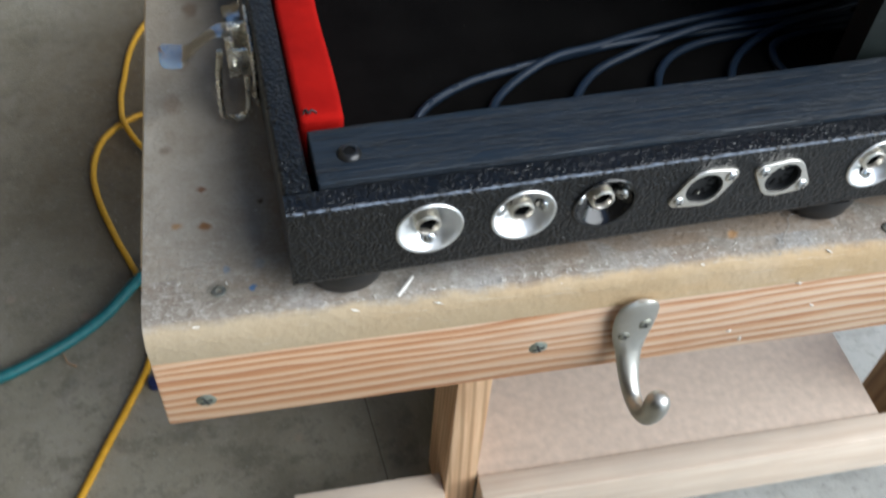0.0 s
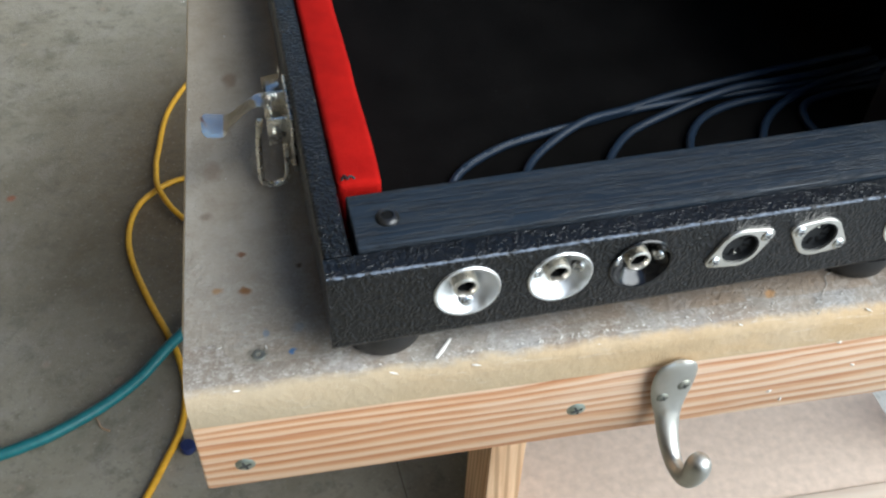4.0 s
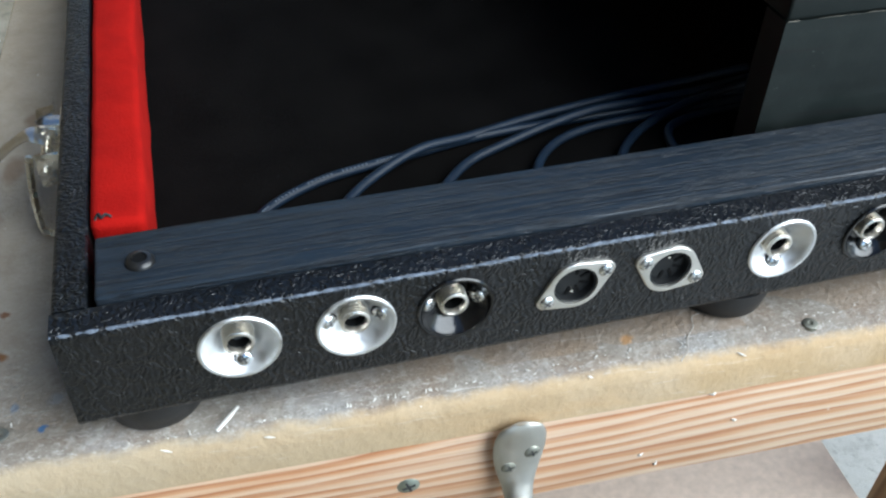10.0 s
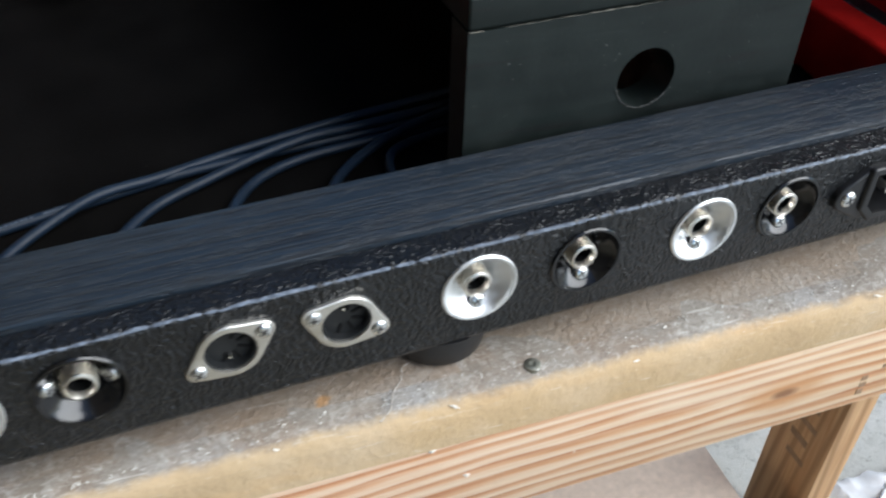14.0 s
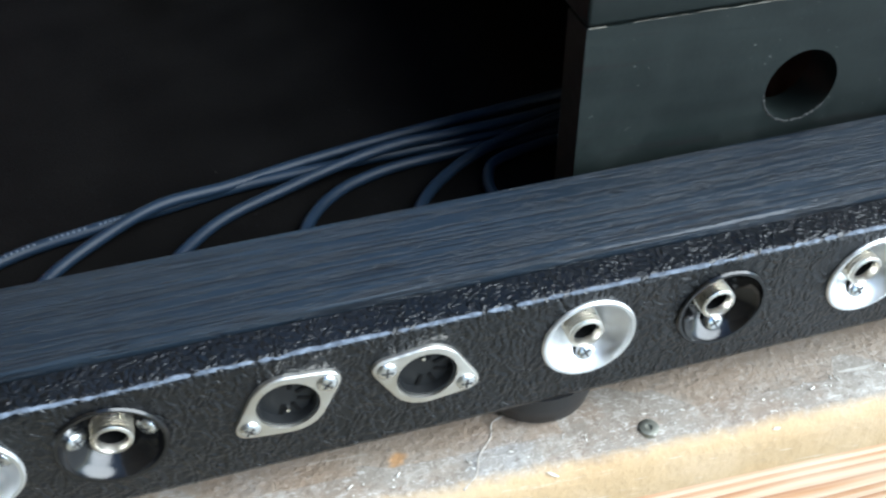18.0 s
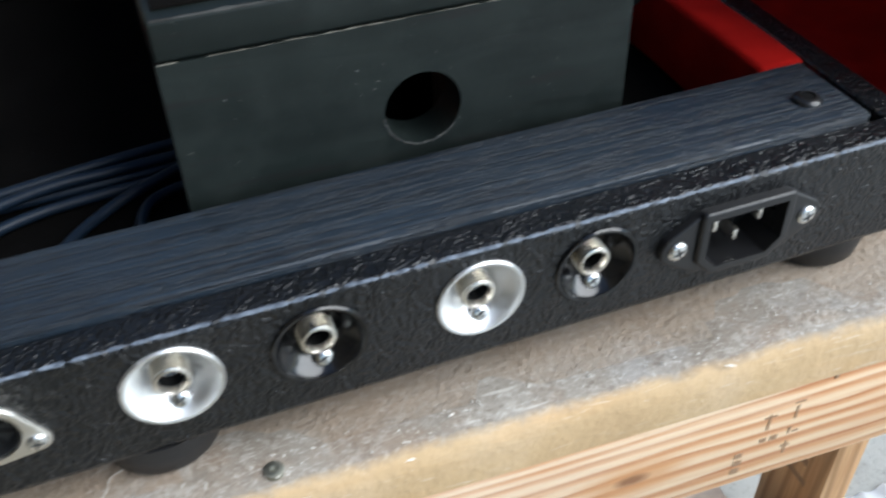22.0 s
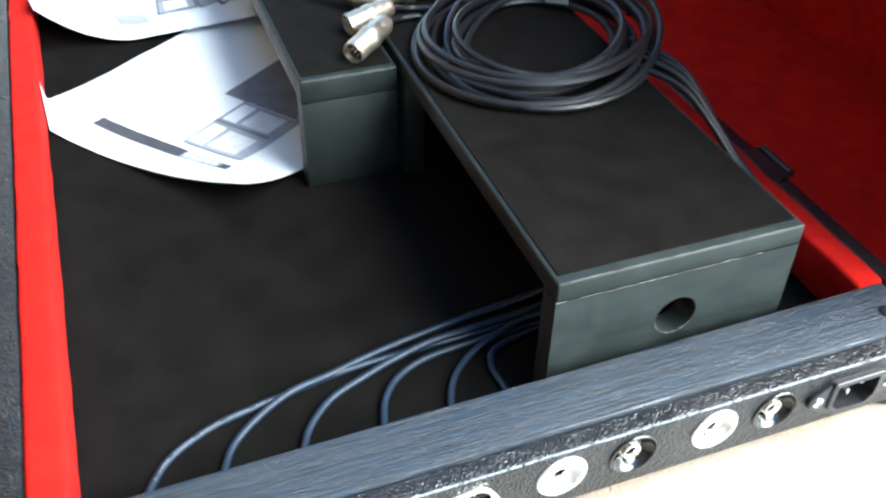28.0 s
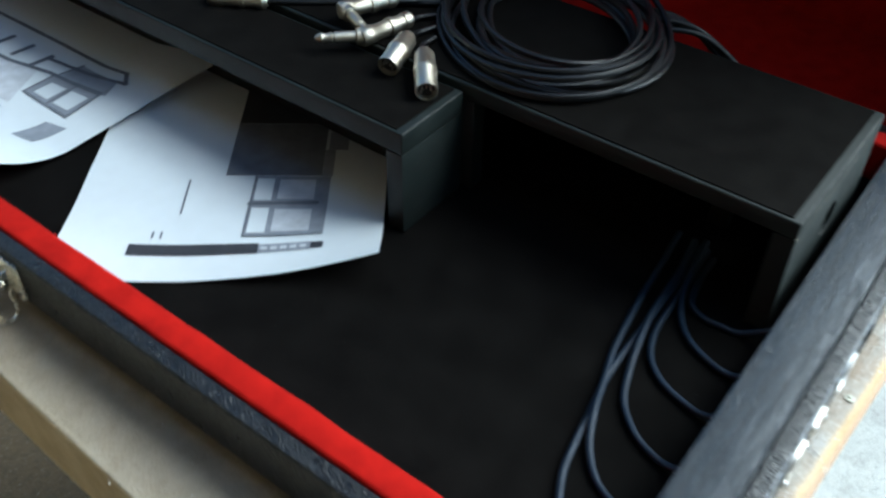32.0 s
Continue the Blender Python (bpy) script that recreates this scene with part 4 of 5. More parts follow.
    for y in (0.0145, 0.76):
        part("foot", lathe([(0, -0.0002), (0.0130, -0.0002), (0.0127, 0.012), (0.0121, 0.0142), (0.0107, 0.0150), (0.0050, 0.0150), (0.0046, 0.008), (0, 0.008)], axis_matrix((CASE_W, y, 0.0236), (1, 0, 0)), 32), RUBBER, root, "round black rubber foot")
    # sockets
    for x, tone, turn in JACKS:
        m = Matrix.Translation((x, 0, JACK_Z)) @ FRONT.to_3x3().to_4x4()
        cup = part("jack_cup", lathe([(CUP_R - 0.0012, -0.0004), (CUP_R, -0.0002), (CUP_R + 0.0001, 0.0004), (CUP_R - 0.0003, 0.0009), (CUP_R - 0.0010, 0.0008), (0.0104, -0.0003), (0.0090, -0.0016), (0.0068, -0.0036), (0.0052, -0.0056), (0.0047, -0.0062), (0.0, -0.0063)], m, 44),
                   ALU if tone == "silver" else GLOSSBLACK, root, "spun aluminium jack cup" if tone == "silver" else "gloss black jack cup")
        tube = [(0.0041, -0.0063)]
        for k in range(5):
            z = -0.0062 + k * 0.00092
            tube += [(0.0044, z), (0.0045, z + 0.00030), (0.0038, z + 0.00042), (0.0038, z + 0.00078)]
        tube += [(0.0044, -0.0016), (0.0044, -0.0011), (0.0040, -0.0008), (0.0035, -0.0008), (0.0033, -0.0011), (0.0033, -0.0100), (0, -0.0101)]
        jack = part("jack_bushing", lathe(tube, m, 28), NICKEL, cup, "threaded nickel bushing")
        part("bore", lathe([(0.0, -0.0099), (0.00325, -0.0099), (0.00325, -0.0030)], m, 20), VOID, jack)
        for sgn in (-1, 1):
            if not turn and sgn > 0:
                continue
            spin = 0 if turn and sgn > 0 else math.pi if turn else -math.pi / 2
            post = m @ Matrix.Rotation(spin + (0.10 * sgn if turn else 0.08), 4, "Z") @ Matrix.Translation((0.0074, 0, -0.0024)) @ Matrix.Rotation(radians(-30 if turn else -22), 4, "Y")
            head = screw_head(cup, post, 0.0024, ZINCBRIGHT)
            part("recess", lathe([(0.0022, -0.0022), (0.0028, -0.0022), (0.0028, -0.0001), (0.0022, -0.0001)], post, 18, closed=True), BLACKSTEEL, head)
    for x, z, turn in DINS:
        m = Matrix.Translation((x, 0, z)) @ FRONT.to_3x3().to_4x4() @ Matrix.Rotation(radians(turn), 4, "Z") @ Matrix.Diagonal((0.95, 0.95, 1, 1))
        hull = []
        for k in range(11):
            t = radians(52 + 76 * k / 10)
            hull.append((0.0094 * math.cos(t), 0.0094 * math.sin(t)))
        for k in range(7):
            t = radians(120 + 120 * k / 6)
            hull.append((-0.0109 + 0.0032 * math.cos(t), 0.0032 * math.sin(t)))
        for k in range(11):
            t = radians(232 + 76 * k / 10)
            hull.append((0.0094 * math.cos(t), 0.0094 * math.sin(t)))
        for k in range(7):
            t = radians(-60 + 120 * k / 6)
            hull.append((0.0109 + 0.0032 * math.cos(t), 0.0032 * math.sin(t)))
        bm = soft_plate(hull, ring(0, 0, 0.0074, 28), 0.0013, -0.0001, 0.0013, 0.0005, m)
        din = part("din_socket", bm, FLANGE, root, "nickel diamond-shaped five-pin socket")
        part("insert", lathe([(0.0074, -0.002), (0.0073, 0.0006), (0.0067, 0.0006), (0.0064, -0.0016), (0, -0.0016)], m, 32), DULLPLASTIC, din, "black round insert")
        for a in (0, 45, 90, 135, 180):
            t = radians(a - 110 - turn)
            one = box(-0.0016, 0.0016, -0.0005, 0.0005, -0.0015, -0.00130)
            one.transform(m @ Matrix.Translation((0.0042 * math.cos(t), 0.0042 * math.sin(t), 0)) @ Matrix.Rotation(t, 4, "Z"))
            part("contact", one, VOID, din, smooth=False)
        # added metal bead that gives the bright glint in the insert
        part("pin", lathe([(0, -0.0015), (0.0006, -0.0015), (0.0005, -0.0007), (0, -0.0006)], m @ Matrix.Rotation(radians(-turn), 4, "Z") @ Matrix.Translation((-0.0002, 0.0036 if turn < 0 else -0.0040, 0)), 10), CHROME, din)
        for sgn in (-1, 1):
            screw_head(din, m @ Matrix.Translation((0.0107 * sgn, 0, 0.0012)), 0.0025, ZINCBRIGHT)
    # mains inlet
    m = Matrix.Translation((ix, 0, iz)) @ FRONT.to_3x3().to_4x4()
    corners = [(-0.0124, 0.0066), (0.0124, 0.0066), (0.0124, -0.0066), (-0.0124, -0.0066)]
    hull = round_hull([(x, y, 0.0034) for x, y in corners] + [(-0.0200, 0, 0.0050), (0.0200, 0, 0.0050)])
    mouth = [(-0.0118, 0.0082), (0.0118, 0.0082), (0.0118, -0.0040), (0.0078, -0.0082), (-0.0078, -0.0082), (-0.0118, -0.0040)]
    inlet = part("power_inlet", soft_plate(hull, mouth, 0.0205, -0.0002, 0.0024, 0.0008, m), PLASTIC, root, "black three-pin mains inlet")
    rim = round_hull([(-0.0126, 0.0089, 0.0019), (0.0126, 0.0089, 0.0019), (0.0126, -0.0044, 0.0019), (0.0083, -0.0089, 0.0019), (-0.0083, -0.0089, 0.0019), (-0.0126, -0.0044, 0.0019)])
    part("collar", soft_plate(rim, mouth, 0.0016, 0.0018, 0.0038, 0.0009, m), PLASTIC, inlet)
    b = box(-0.0119, 0.0119, -0.0083, 0.0083, -0.0184, -0.0178)
    b.transform(m)
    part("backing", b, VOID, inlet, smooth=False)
    for px, py in ((-0.0070, 0.0022), (0.0070, 0.0022), (0.0, -0.0028)):
        b = box(px - 0.0008, px + 0.0008, py - 0.0018, py + 0.0018, -0.0177, -0.0002, 0.0005)
        b.transform(m)
        part("blade", b, NICKEL, inlet, "bright metal blade")
    for sgn in (-1, 1):
        screw_head(inlet, m @ Matrix.Translation((0.0200 * sgn, 0, 0.0024)), 0.0029, ZINCBRIGHT)
    return root


build_case()


def build_lid():
    root = thing("case_lid", "black tolex lid lined with red velvet, standing on its side", "lid")
    x0, d, y0, y1, z0, z1 = 0.4475, 0.150, 0.0085, 0.799, Z_BENCH + 0.0004, 0.4246
    w = WALL
    part("side_wall", box(x0, x0 + d, y0, y0 + w, z0, z1, 0.0014), TOLEX, root)
    part("side_wall", box(x0, x0 + d, y1 - w, y1, z0, z1, 0.0014), TOLEX, root)
    part("side_wall", box(x0, x0 + d, y0 + w + 0.0004, y1 - w - 0.0004, z0, z0 + w, 0.0014), TOLEX, root)
    part("side_wall", box(x0, x0 + d, y0 + w + 0.0004, y1 - w - 0.0004, z1 - w, z1, 0.0014), TOLEX, root)
    part("panel", box(x0 + d - 0.010, x0 + d - 0.001, y0 + w + 0.0006, y1 - w - 0.0006, z0 + w + 0.0006, z1 - w - 0.0006), VELVET, root, "red velvet inside panel")
    t = 0.0155
    a, b, c, e = y0 + w + 0.0008, y1 - w - 0.0008, z0 + w + 0.0008, z1 - w - 0.0008
    xa, xb = x0 - 0.0006, x0 + d - 0.0106
    part("lining", box(xa, xb, a, a + t, c, e, 0.003, 3), VELVET, root, "red velvet lip")
    part("lining", box(xa, xb, b - t, b, c, e, 0.003, 3), VELVET, root, "red velvet lip")
    part("lining", box(xa, xb, a + t + 0.0004, b - t - 0.0004, c, c + t, 0.003, 3), VELVET, root, "red velvet lip")
    part("lining", box(xa, xb, a + t + 0.0004, b - t - 0.0004, e - t, e, 0.003, 3), VELVET, root, "red velvet lip")


build_lid()


# ---- the risers inside the case ----
def riser(x0, x1, y0, y1, z1, hole, label, t, inner_side, wall):
    root = thing("riser", label, "riser", "risers in the case")
    front = Matrix.Translation((0, y0, 0)) @ FRONT
    zf = z1 - t - 0.0005
    outer = [(x0, Z_IN + 0.0003), (x1, Z_IN + 0.0003), (x1, zf), (x0, zf)]
    if hole:
        hx, hz, hr = hole
        bm = pierced(outer, [ring(hx, hz, hr, 36)], 0.012, front)
        inner = pierced(outer, [ring(hx, hz, hr, 36)], 0.0, Matrix.Translation((0, 0.012, 0)) @ front)
        merge(bm, inner)
        rim = [(bm.verts.new((px, y0, pz)), bm.verts.new((px, y0 + 0.012, pz))) for px, pz in outer]
        for k in range(4):
            bm.faces.new((rim[k][0], rim[(k + 1) % 4][0], rim[(k + 1) % 4][1], rim[k][1]))
        bmesh.ops.remove_doubles(bm, verts=bm.verts[:], dist=2e-5)
    else:
        bm = box(x0, x1, y0, y0 + 0.012, Z_IN + 0.0003, zf, 0.0006)
    part("front_panel", bm, BLACKPLY, root, "black-painted plywood front with a finger-wide hole" if hole else "")
    part("top_panel", box(x0 - 0.0002, x1 + 0.0002, y0 - 0.0003, y1, z1 - t, z1, 0.0012, 3), BLACKPLY, root)
    part("top_cover", box(x0 + 0.0022, x1 - 0.0022, y0 + 0.0050, y1 - 0.0030, z1 + 0.0002, z1 + 0.0008), BLACKFELT, root, "worn black cover on top")
    if inner_side:
        part("side_panel", box(x0 + 0.0002, x0 + 0.0122, inner_side, y1, Z_IN + 0.0003, zf, 0.0004), BLACKPLY, root)
    part("side_panel", box(x1 - wall, x1 - 0.0002, y0 + 0.0125, y1, Z_IN + 0.0003, zf, 0.0004), BLACKPLY, root)
    # thin pale sweep paints the highlight on the rubbed top edge
    line = [Vector((x0 + 0.001 + (x1 - x0 - 0.002) * k / 160, y0 + 0.00035, z1 - 0.00035)) for k in range(161)]
    part("worn_edge_glint", sweep(line, [max(0.00012, 0.00042 + 0.0003 * noise.noise(Vector((p.x * 260, x0 * 50, 2)))) for p in line], 6), CHIPLIT, root, "rubbed edge with a painted greyish highlight")
    if hole:
        arc = []
        for k in range(61):
            t = radians(185 + 2.3 * k)
            q = hr + 0.0002 + 0.0005 * noise.noise(Vector((k * 0.4, 2, 2)))
            arc.append(Vector((hx + q * math.cos(t), y0 + 0.0001, hz + q * math.sin(t))))
        part("chipped_rim", sweep(arc, [max(0.00005, 0.0003 + 0.0005 * noise.noise(Vector((k * 0.5, 7, 2)))) for k in range(61)], 6), CHIPLIT, root, "chipped greyish rim")
    # bare wood shows where paint has worn off along the seam
    if hole:
        for a, c in ((0.0, 0.0045), (0.0115, 0.104)):
            line, thick = [], []
            for k in range(181):
                x = x0 + 0.0004 + a + (c - a) * k / 180
                line.append(Vector((x, y0 - 0.0001, zf + 0.0002 + 0.0003 * noise.noise(Vector((x * 120, 3, 3))))))
                thick.append(max(0.00002, 0.00009 + 0.00026 * noise.noise(Vector((x * 210, 1, 6))) + 0.00018 * noise.noise(Vector((x * 45, 8, 6)))))
            part("worn_seam", sweep(line, thick, 6), BAREPLY, root, "bare worn line")
    return root


def make_blackfelt():
    m = Mat("worn_black_cover", (0.014, 0.014, 0.015), 0.85, spec=0.03)
    m.paint(m.ramp(m.noise(55, 6, 0.65), [(0.3, (0.0046, 0.0041, 0.0037)), (0.7, (0.0082, 0.0075, 0.0067))]))
    m.bump(m.noise(700, 3), 0.0004, 0.6)
    m.gloss(m.level(m.noise(40, 4), 0.3, 0.7, 0.75, 0.95))
    return m.mat


BLACKFELT = make_blackfelt()
# grey for chipped paint, and for painted light on edges and inner block
CHIPLIT = make_plain("chipped_and_lit_plywood", (0.055, 0.056, 0.054), 0.8, 0.2, 0.0003, 0.6)
BAREPLY = make_plain("bare_plywood", (0.21, 0.20, 0.17), 0.8, 0.2, 0.0003, 0.5)
big = riser(0.2313, 0.3558, 0.0466, 0.762, 0.0948, (0.2952, 0.0574, 0.0107), "long black plywood riser, open-sided, with a round hole in its end", 0.0105, 0.246, 0.0122)
small = riser(0.1712, 0.2284, 0.2520, 0.762, 0.0912, None, "lower black plywood riser, open along one side, beside the longer one", 0.0145, None, 0.0058)


# added block, coloured paler to give the lit patch inside the hole
part("inner_block", box(0.3160, 0.3200, 0.066, 0.098, Z_IN + 0.0004, 0.0520, 0.0004), CHIPLIT, big, "added ply block, greyed for a lit patch")
part("inner_block", box(0.2966, 0.3060, 0.100, 0.112, Z_IN + 0.0004, 0.0520, 0.0006), BLACKPLY, big)


# ---- cables ----
def cable(points, r, label, name="cable", material=None, steps=10):
    ob = part(name, sweep(smooth_path(points, steps), r, 10), material or CABLE)
    return tagged(ob, label, "cable", "cables in the case")


CR = 0.0018
zc = Z_IN + CR + 0.0004
FADEDPRINT = make_plain("faded_grey_print", (0.13, 0.15, 0.18), 0.7, 0.3, 0.00002)
RUNS = [
    [(0.042, 0.030, 0.034), (0.0480, 0.0440, zc + 0.003), (0.0545, 0.0600, zc), (0.0645, 0.0728, zc), (0.0830, 0.0832, zc), (0.1030, 0.0884, zc), (0.1220, 0.0920, zc), (0.1500, 0.0972, zc), (0.1900, 0.0995, zc), (0.2350, 0.1010, zc), (0.2700, 0.1040, zc)],
    [(0.078, 0.030, 0.034), (0.0815, 0.0440, zc + 0.003), (0.0850, 0.0580, zc), (0.0915, 0.0705, zc), (0.1045, 0.0815, zc + 0.001), (0.1220, 0.0896, zc + 0.0034), (0.1425, 0.0962, zc + 0.0012), (0.1665, 0.1036, zc), (0.1900, 0.1080, zc), (0.2150, 0.1120, zc), (0.2400, 0.1150, zc), (0.2750, 0.1200, zc)],
    [(0.113, 0.032, 0.034), (0.1165, 0.0460, zc + 0.002), (0.1205, 0.0590, zc), (0.1265, 0.0700, zc), (0.1390, 0.0820, zc), (0.1570, 0.0893, zc + 0.001), (0.1760, 0.0945, zc + 0.003), (0.1950, 0.0985, zc + 0.004), (0.2150, 0.1010, zc + 0.003), (0.2400, 0.1030, zc + 0.003), (0.2700, 0.1080, zc + 0.003)],
    [(0.152, 0.032, 0.034), (0.1545, 0.0460, zc + 0.002), (0.1572, 0.0580, zc), (0.1628, 0.0735, zc), (0.1735, 0.0852, zc), (0.1890, 0.0918, zc), (0.2100, 0.0945, zc), (0.2400, 0.0960, zc), (0.2700, 0.0990, zc)],
    [(0.186, 0.032, 0.034), (0.1875, 0.0440, zc + 0.002), (0.1890, 0.0555, zc), (0.1960, 0.0725, zc), (0.2080, 0.0850, zc), (0.2240, 0.0925, zc + 0.002), (0.2450, 0.0975, zc + 0.004), (0.2700, 0.1010, zc + 0.006)],
    [(0.222, 0.036, 0.034), (0.2195, 0.0555, zc), (0.2178, 0.0660, zc), (0.2175, 0.0760, zc), (0.2230, 0.0860, zc), (0.2400, 0.0910, zc), (0.2650, 0.0930, zc)],
]
for k, run in enumerate(RUNS):
    one = cable(run, CR, "thin dark grey signal cable curving over the case floor")
    if k == 0:
        # rows of tiny print on the jacket, bars only
        way = smooth_path(run, 40)
        for j in range(88, 260, 3):
            if (j // 3) % 9 in (3, 4):
                continue
            p, d = way[j], (way[j + 1] - way[j]).normalized()
            m = Matrix.Translation(p) @ Matrix(((d.x, -d.y, 0, 0), (d.y, d.x, 0, 0), (0, 0, 1, 0), (0, 0, 0, 1))) @ Matrix.Rotation(radians(18), 4, "X")
            bar = box(-0.0003, 0.0003, -0.0004, 0.0003, CR - 0.0002, CR + 0.00004)
            bar.transform(m)
            part("print_mark", bar, FADEDPRINT, one, "pale printed mark", smooth=False)


def coil():
    root = thing("cable_coil", "coiled black signal cable held by a pale strap", "cable coil")
    rnd = random.Random(5)
    pts = []
    loops, zt = 13, 0.0948
    for k in range(loops * 40 + 1):
        t = 2 * math.pi * k / 40
        j = k / 40
        base = 0.0635 + 0.0140 * math.sin(j * 2.4) + 0.003 * math.sin(j * 7.1)
        squeeze = 1.0 + 0.10 * math.cos(2 * (t - 0.9))
        lift = 0.0026 + 0.0165 * (0.5 + 0.5 * math.sin(j * 1.7)) * (0.55 + 0.45 * math.cos(t - 0.95 + 0.3 * j))
        off = (0.004 * math.sin(j * 3.3), 0.004 * math.cos(j * 2.1))
        pts.append((0.3140 + base * squeeze * math.cos(t) + off[0], 0.2440 + base * squeeze * math.sin(t) + off[1], zt + max(lift, 0.0022)))
    part("cord", sweep(pts, 0.0020, 8), COILED, root)
    # the strap goes round the bundle
    a = math.atan2(0.050, 0.040)
    c, s = math.cos(a), math.sin(a)
    bm = bmesh.new()
    prof = []
    for k in range(20):
        t = 2 * math.pi * k / 20
        prof.append((0.066 + 0.0215 * math.cos(t) * (1 if abs(math.cos(t)) < 0.8 else 0.95), 0.0112 + 0.0120 * math.sin(t)))
    rows = []
    for wdt in (-0.0075, 0.0075):
        rows.append([bm.verts.new((0.314 + c * r - s * wdt, 0.244 + s * r + c * wdt, zt + max(0.0006, h))) for r, h in prof])
    for k in range(20):
        j = (k + 1) % 20
        bm.faces.new((rows[0][k], rows[0][j], rows[1][j], rows[1][k]))
    bmesh.ops.solidify(bm, geom=bm.faces[:], thickness=0.0010)
    part("strap", bm, STRAP, root, "pale grey hook-and-loop strap")


coil()


def angled_plug(head, along, tip, label="gold-tinted right-angle jack plug"):
    """A right-angle plug lying at head, its barrel along one direction and its tip along another."""
    h, a, t = Vector(head), Vector(along).normalized(), Vector(tip).normalized()
    root = thing("jack_plug", label, "jack plug", "plugs on the riser")
    m = axis_matrix(h - a * 0.005, a)
    g = 1.16
    m = m @ Matrix.Diagonal((g, g, 1.06, 1))
    part("barrel", lathe([(0, 0), (0.0042, 0), (0.0050, 0.0012), (0.0050, 0.009), (0.0043, 0.010), (0.0043, 0.0200), (0.0051, 0.0206), (0.0051, 0.0236), (0.0043, 0.0242), (0.0040, 0.031), (0.0047, 0.0315), (0.0047, 0.0360), (0.0028, 0.0385), (0, 0.0385)], m, 20), BRASSY, root)
    m = axis_matrix(h, t) @ Matrix.Diagonal((g, g, 1.06, 1))
    part("tip", lathe([(0, 0), (0.0046, 0), (0.0046, 0.0062), (0.0031, 0.0068), (0.0031, 0.0190), (0.0024, 0.0194), (0.0024, 0.0204), (0.0030, 0.0208), (0.0022, 0.0246), (0.0029, 0.0268), (0.0012, 0.0305), (0, 0.0308)], m, 18), BRASSY, root)
    return h + a * 0.033


def straight_plug(a, b):
    a, b = Vector(a), Vector(b)
    root = thing("din_plug", "straight nickel-shelled cable plug lying on its side", "plug", "plugs on the riser")
    m = axis_matrix(a, b - a)
    L = (b - a).length
    part("shell", lathe([(0.0052, 0.004), (0.0056, 0.0), (0.0066, 0.0), (0.0068, 0.001), (0.0068, L * 0.42), (0.0072, L * 0.44), (0.0072, L * 0.55), (0.0066, L * 0.58), (0.0062, L * 0.9), (0.0045, L), (0, L)], m, 24), BRASSY, root)
    part("insert", lathe([(0, 0.003), (0.0054, 0.003), (0.0054, 0.005)], m, 20), PLASTIC, root)
    b2 = None
    for k in range(5):
        t = math.pi * k / 4
        b2 = lathe([(0, 0.003), (0.0007, 0.003), (0.0006, -0.0010), (0, -0.0012)], m @ Matrix.Translation((0.0033 * math.cos(t), 0.0033 * math.sin(t), 0)), 8, b2)
    part("pins", b2, CHROME, root)


zs, zb = 0.0912 + 0.0054, 0.0948 + 0.0054
angled_plug((0.2110, 0.4450, zs), (0.018, -0.033, 0), (0.6, 0.75, 0.12))
angled_plug((0.2560, 0.4760, zb), (0.020, -0.037, 0), (-0.9, -0.45, 0.10))
angled_plug((0.2420, 0.3560, zb + 0.004), (0.035, -0.017, 0), (-0.35, -0.9, -0.10))
angled_plug((0.2290, 0.3270, zb + 0.001), (0.030, -0.006, 0.0), (-0.75, 0.65, 0.05))
angled_plug((0.3040, 0.3660, zb + 0.004), (0.030, -0.020, 0), (-0.55, -0.75, 0.0))
straight_plug((0.2120, 0.2960, zs + 0.0022), (0.2420, 0.3040, zb + 0.0030))
straight_plug((0.2050, 0.2610, zs + 0.0022), (0.2330, 0.2850, zb + 0.0030))
straight_plug((0.2500, 0.5640, zb + 0.0024), (0.2760, 0.5330, zb + 0.0024))
straight_plug((0.2440, 0.5480, zb + 0.0024), (0.2720, 0.5170, zb + 0.0024))
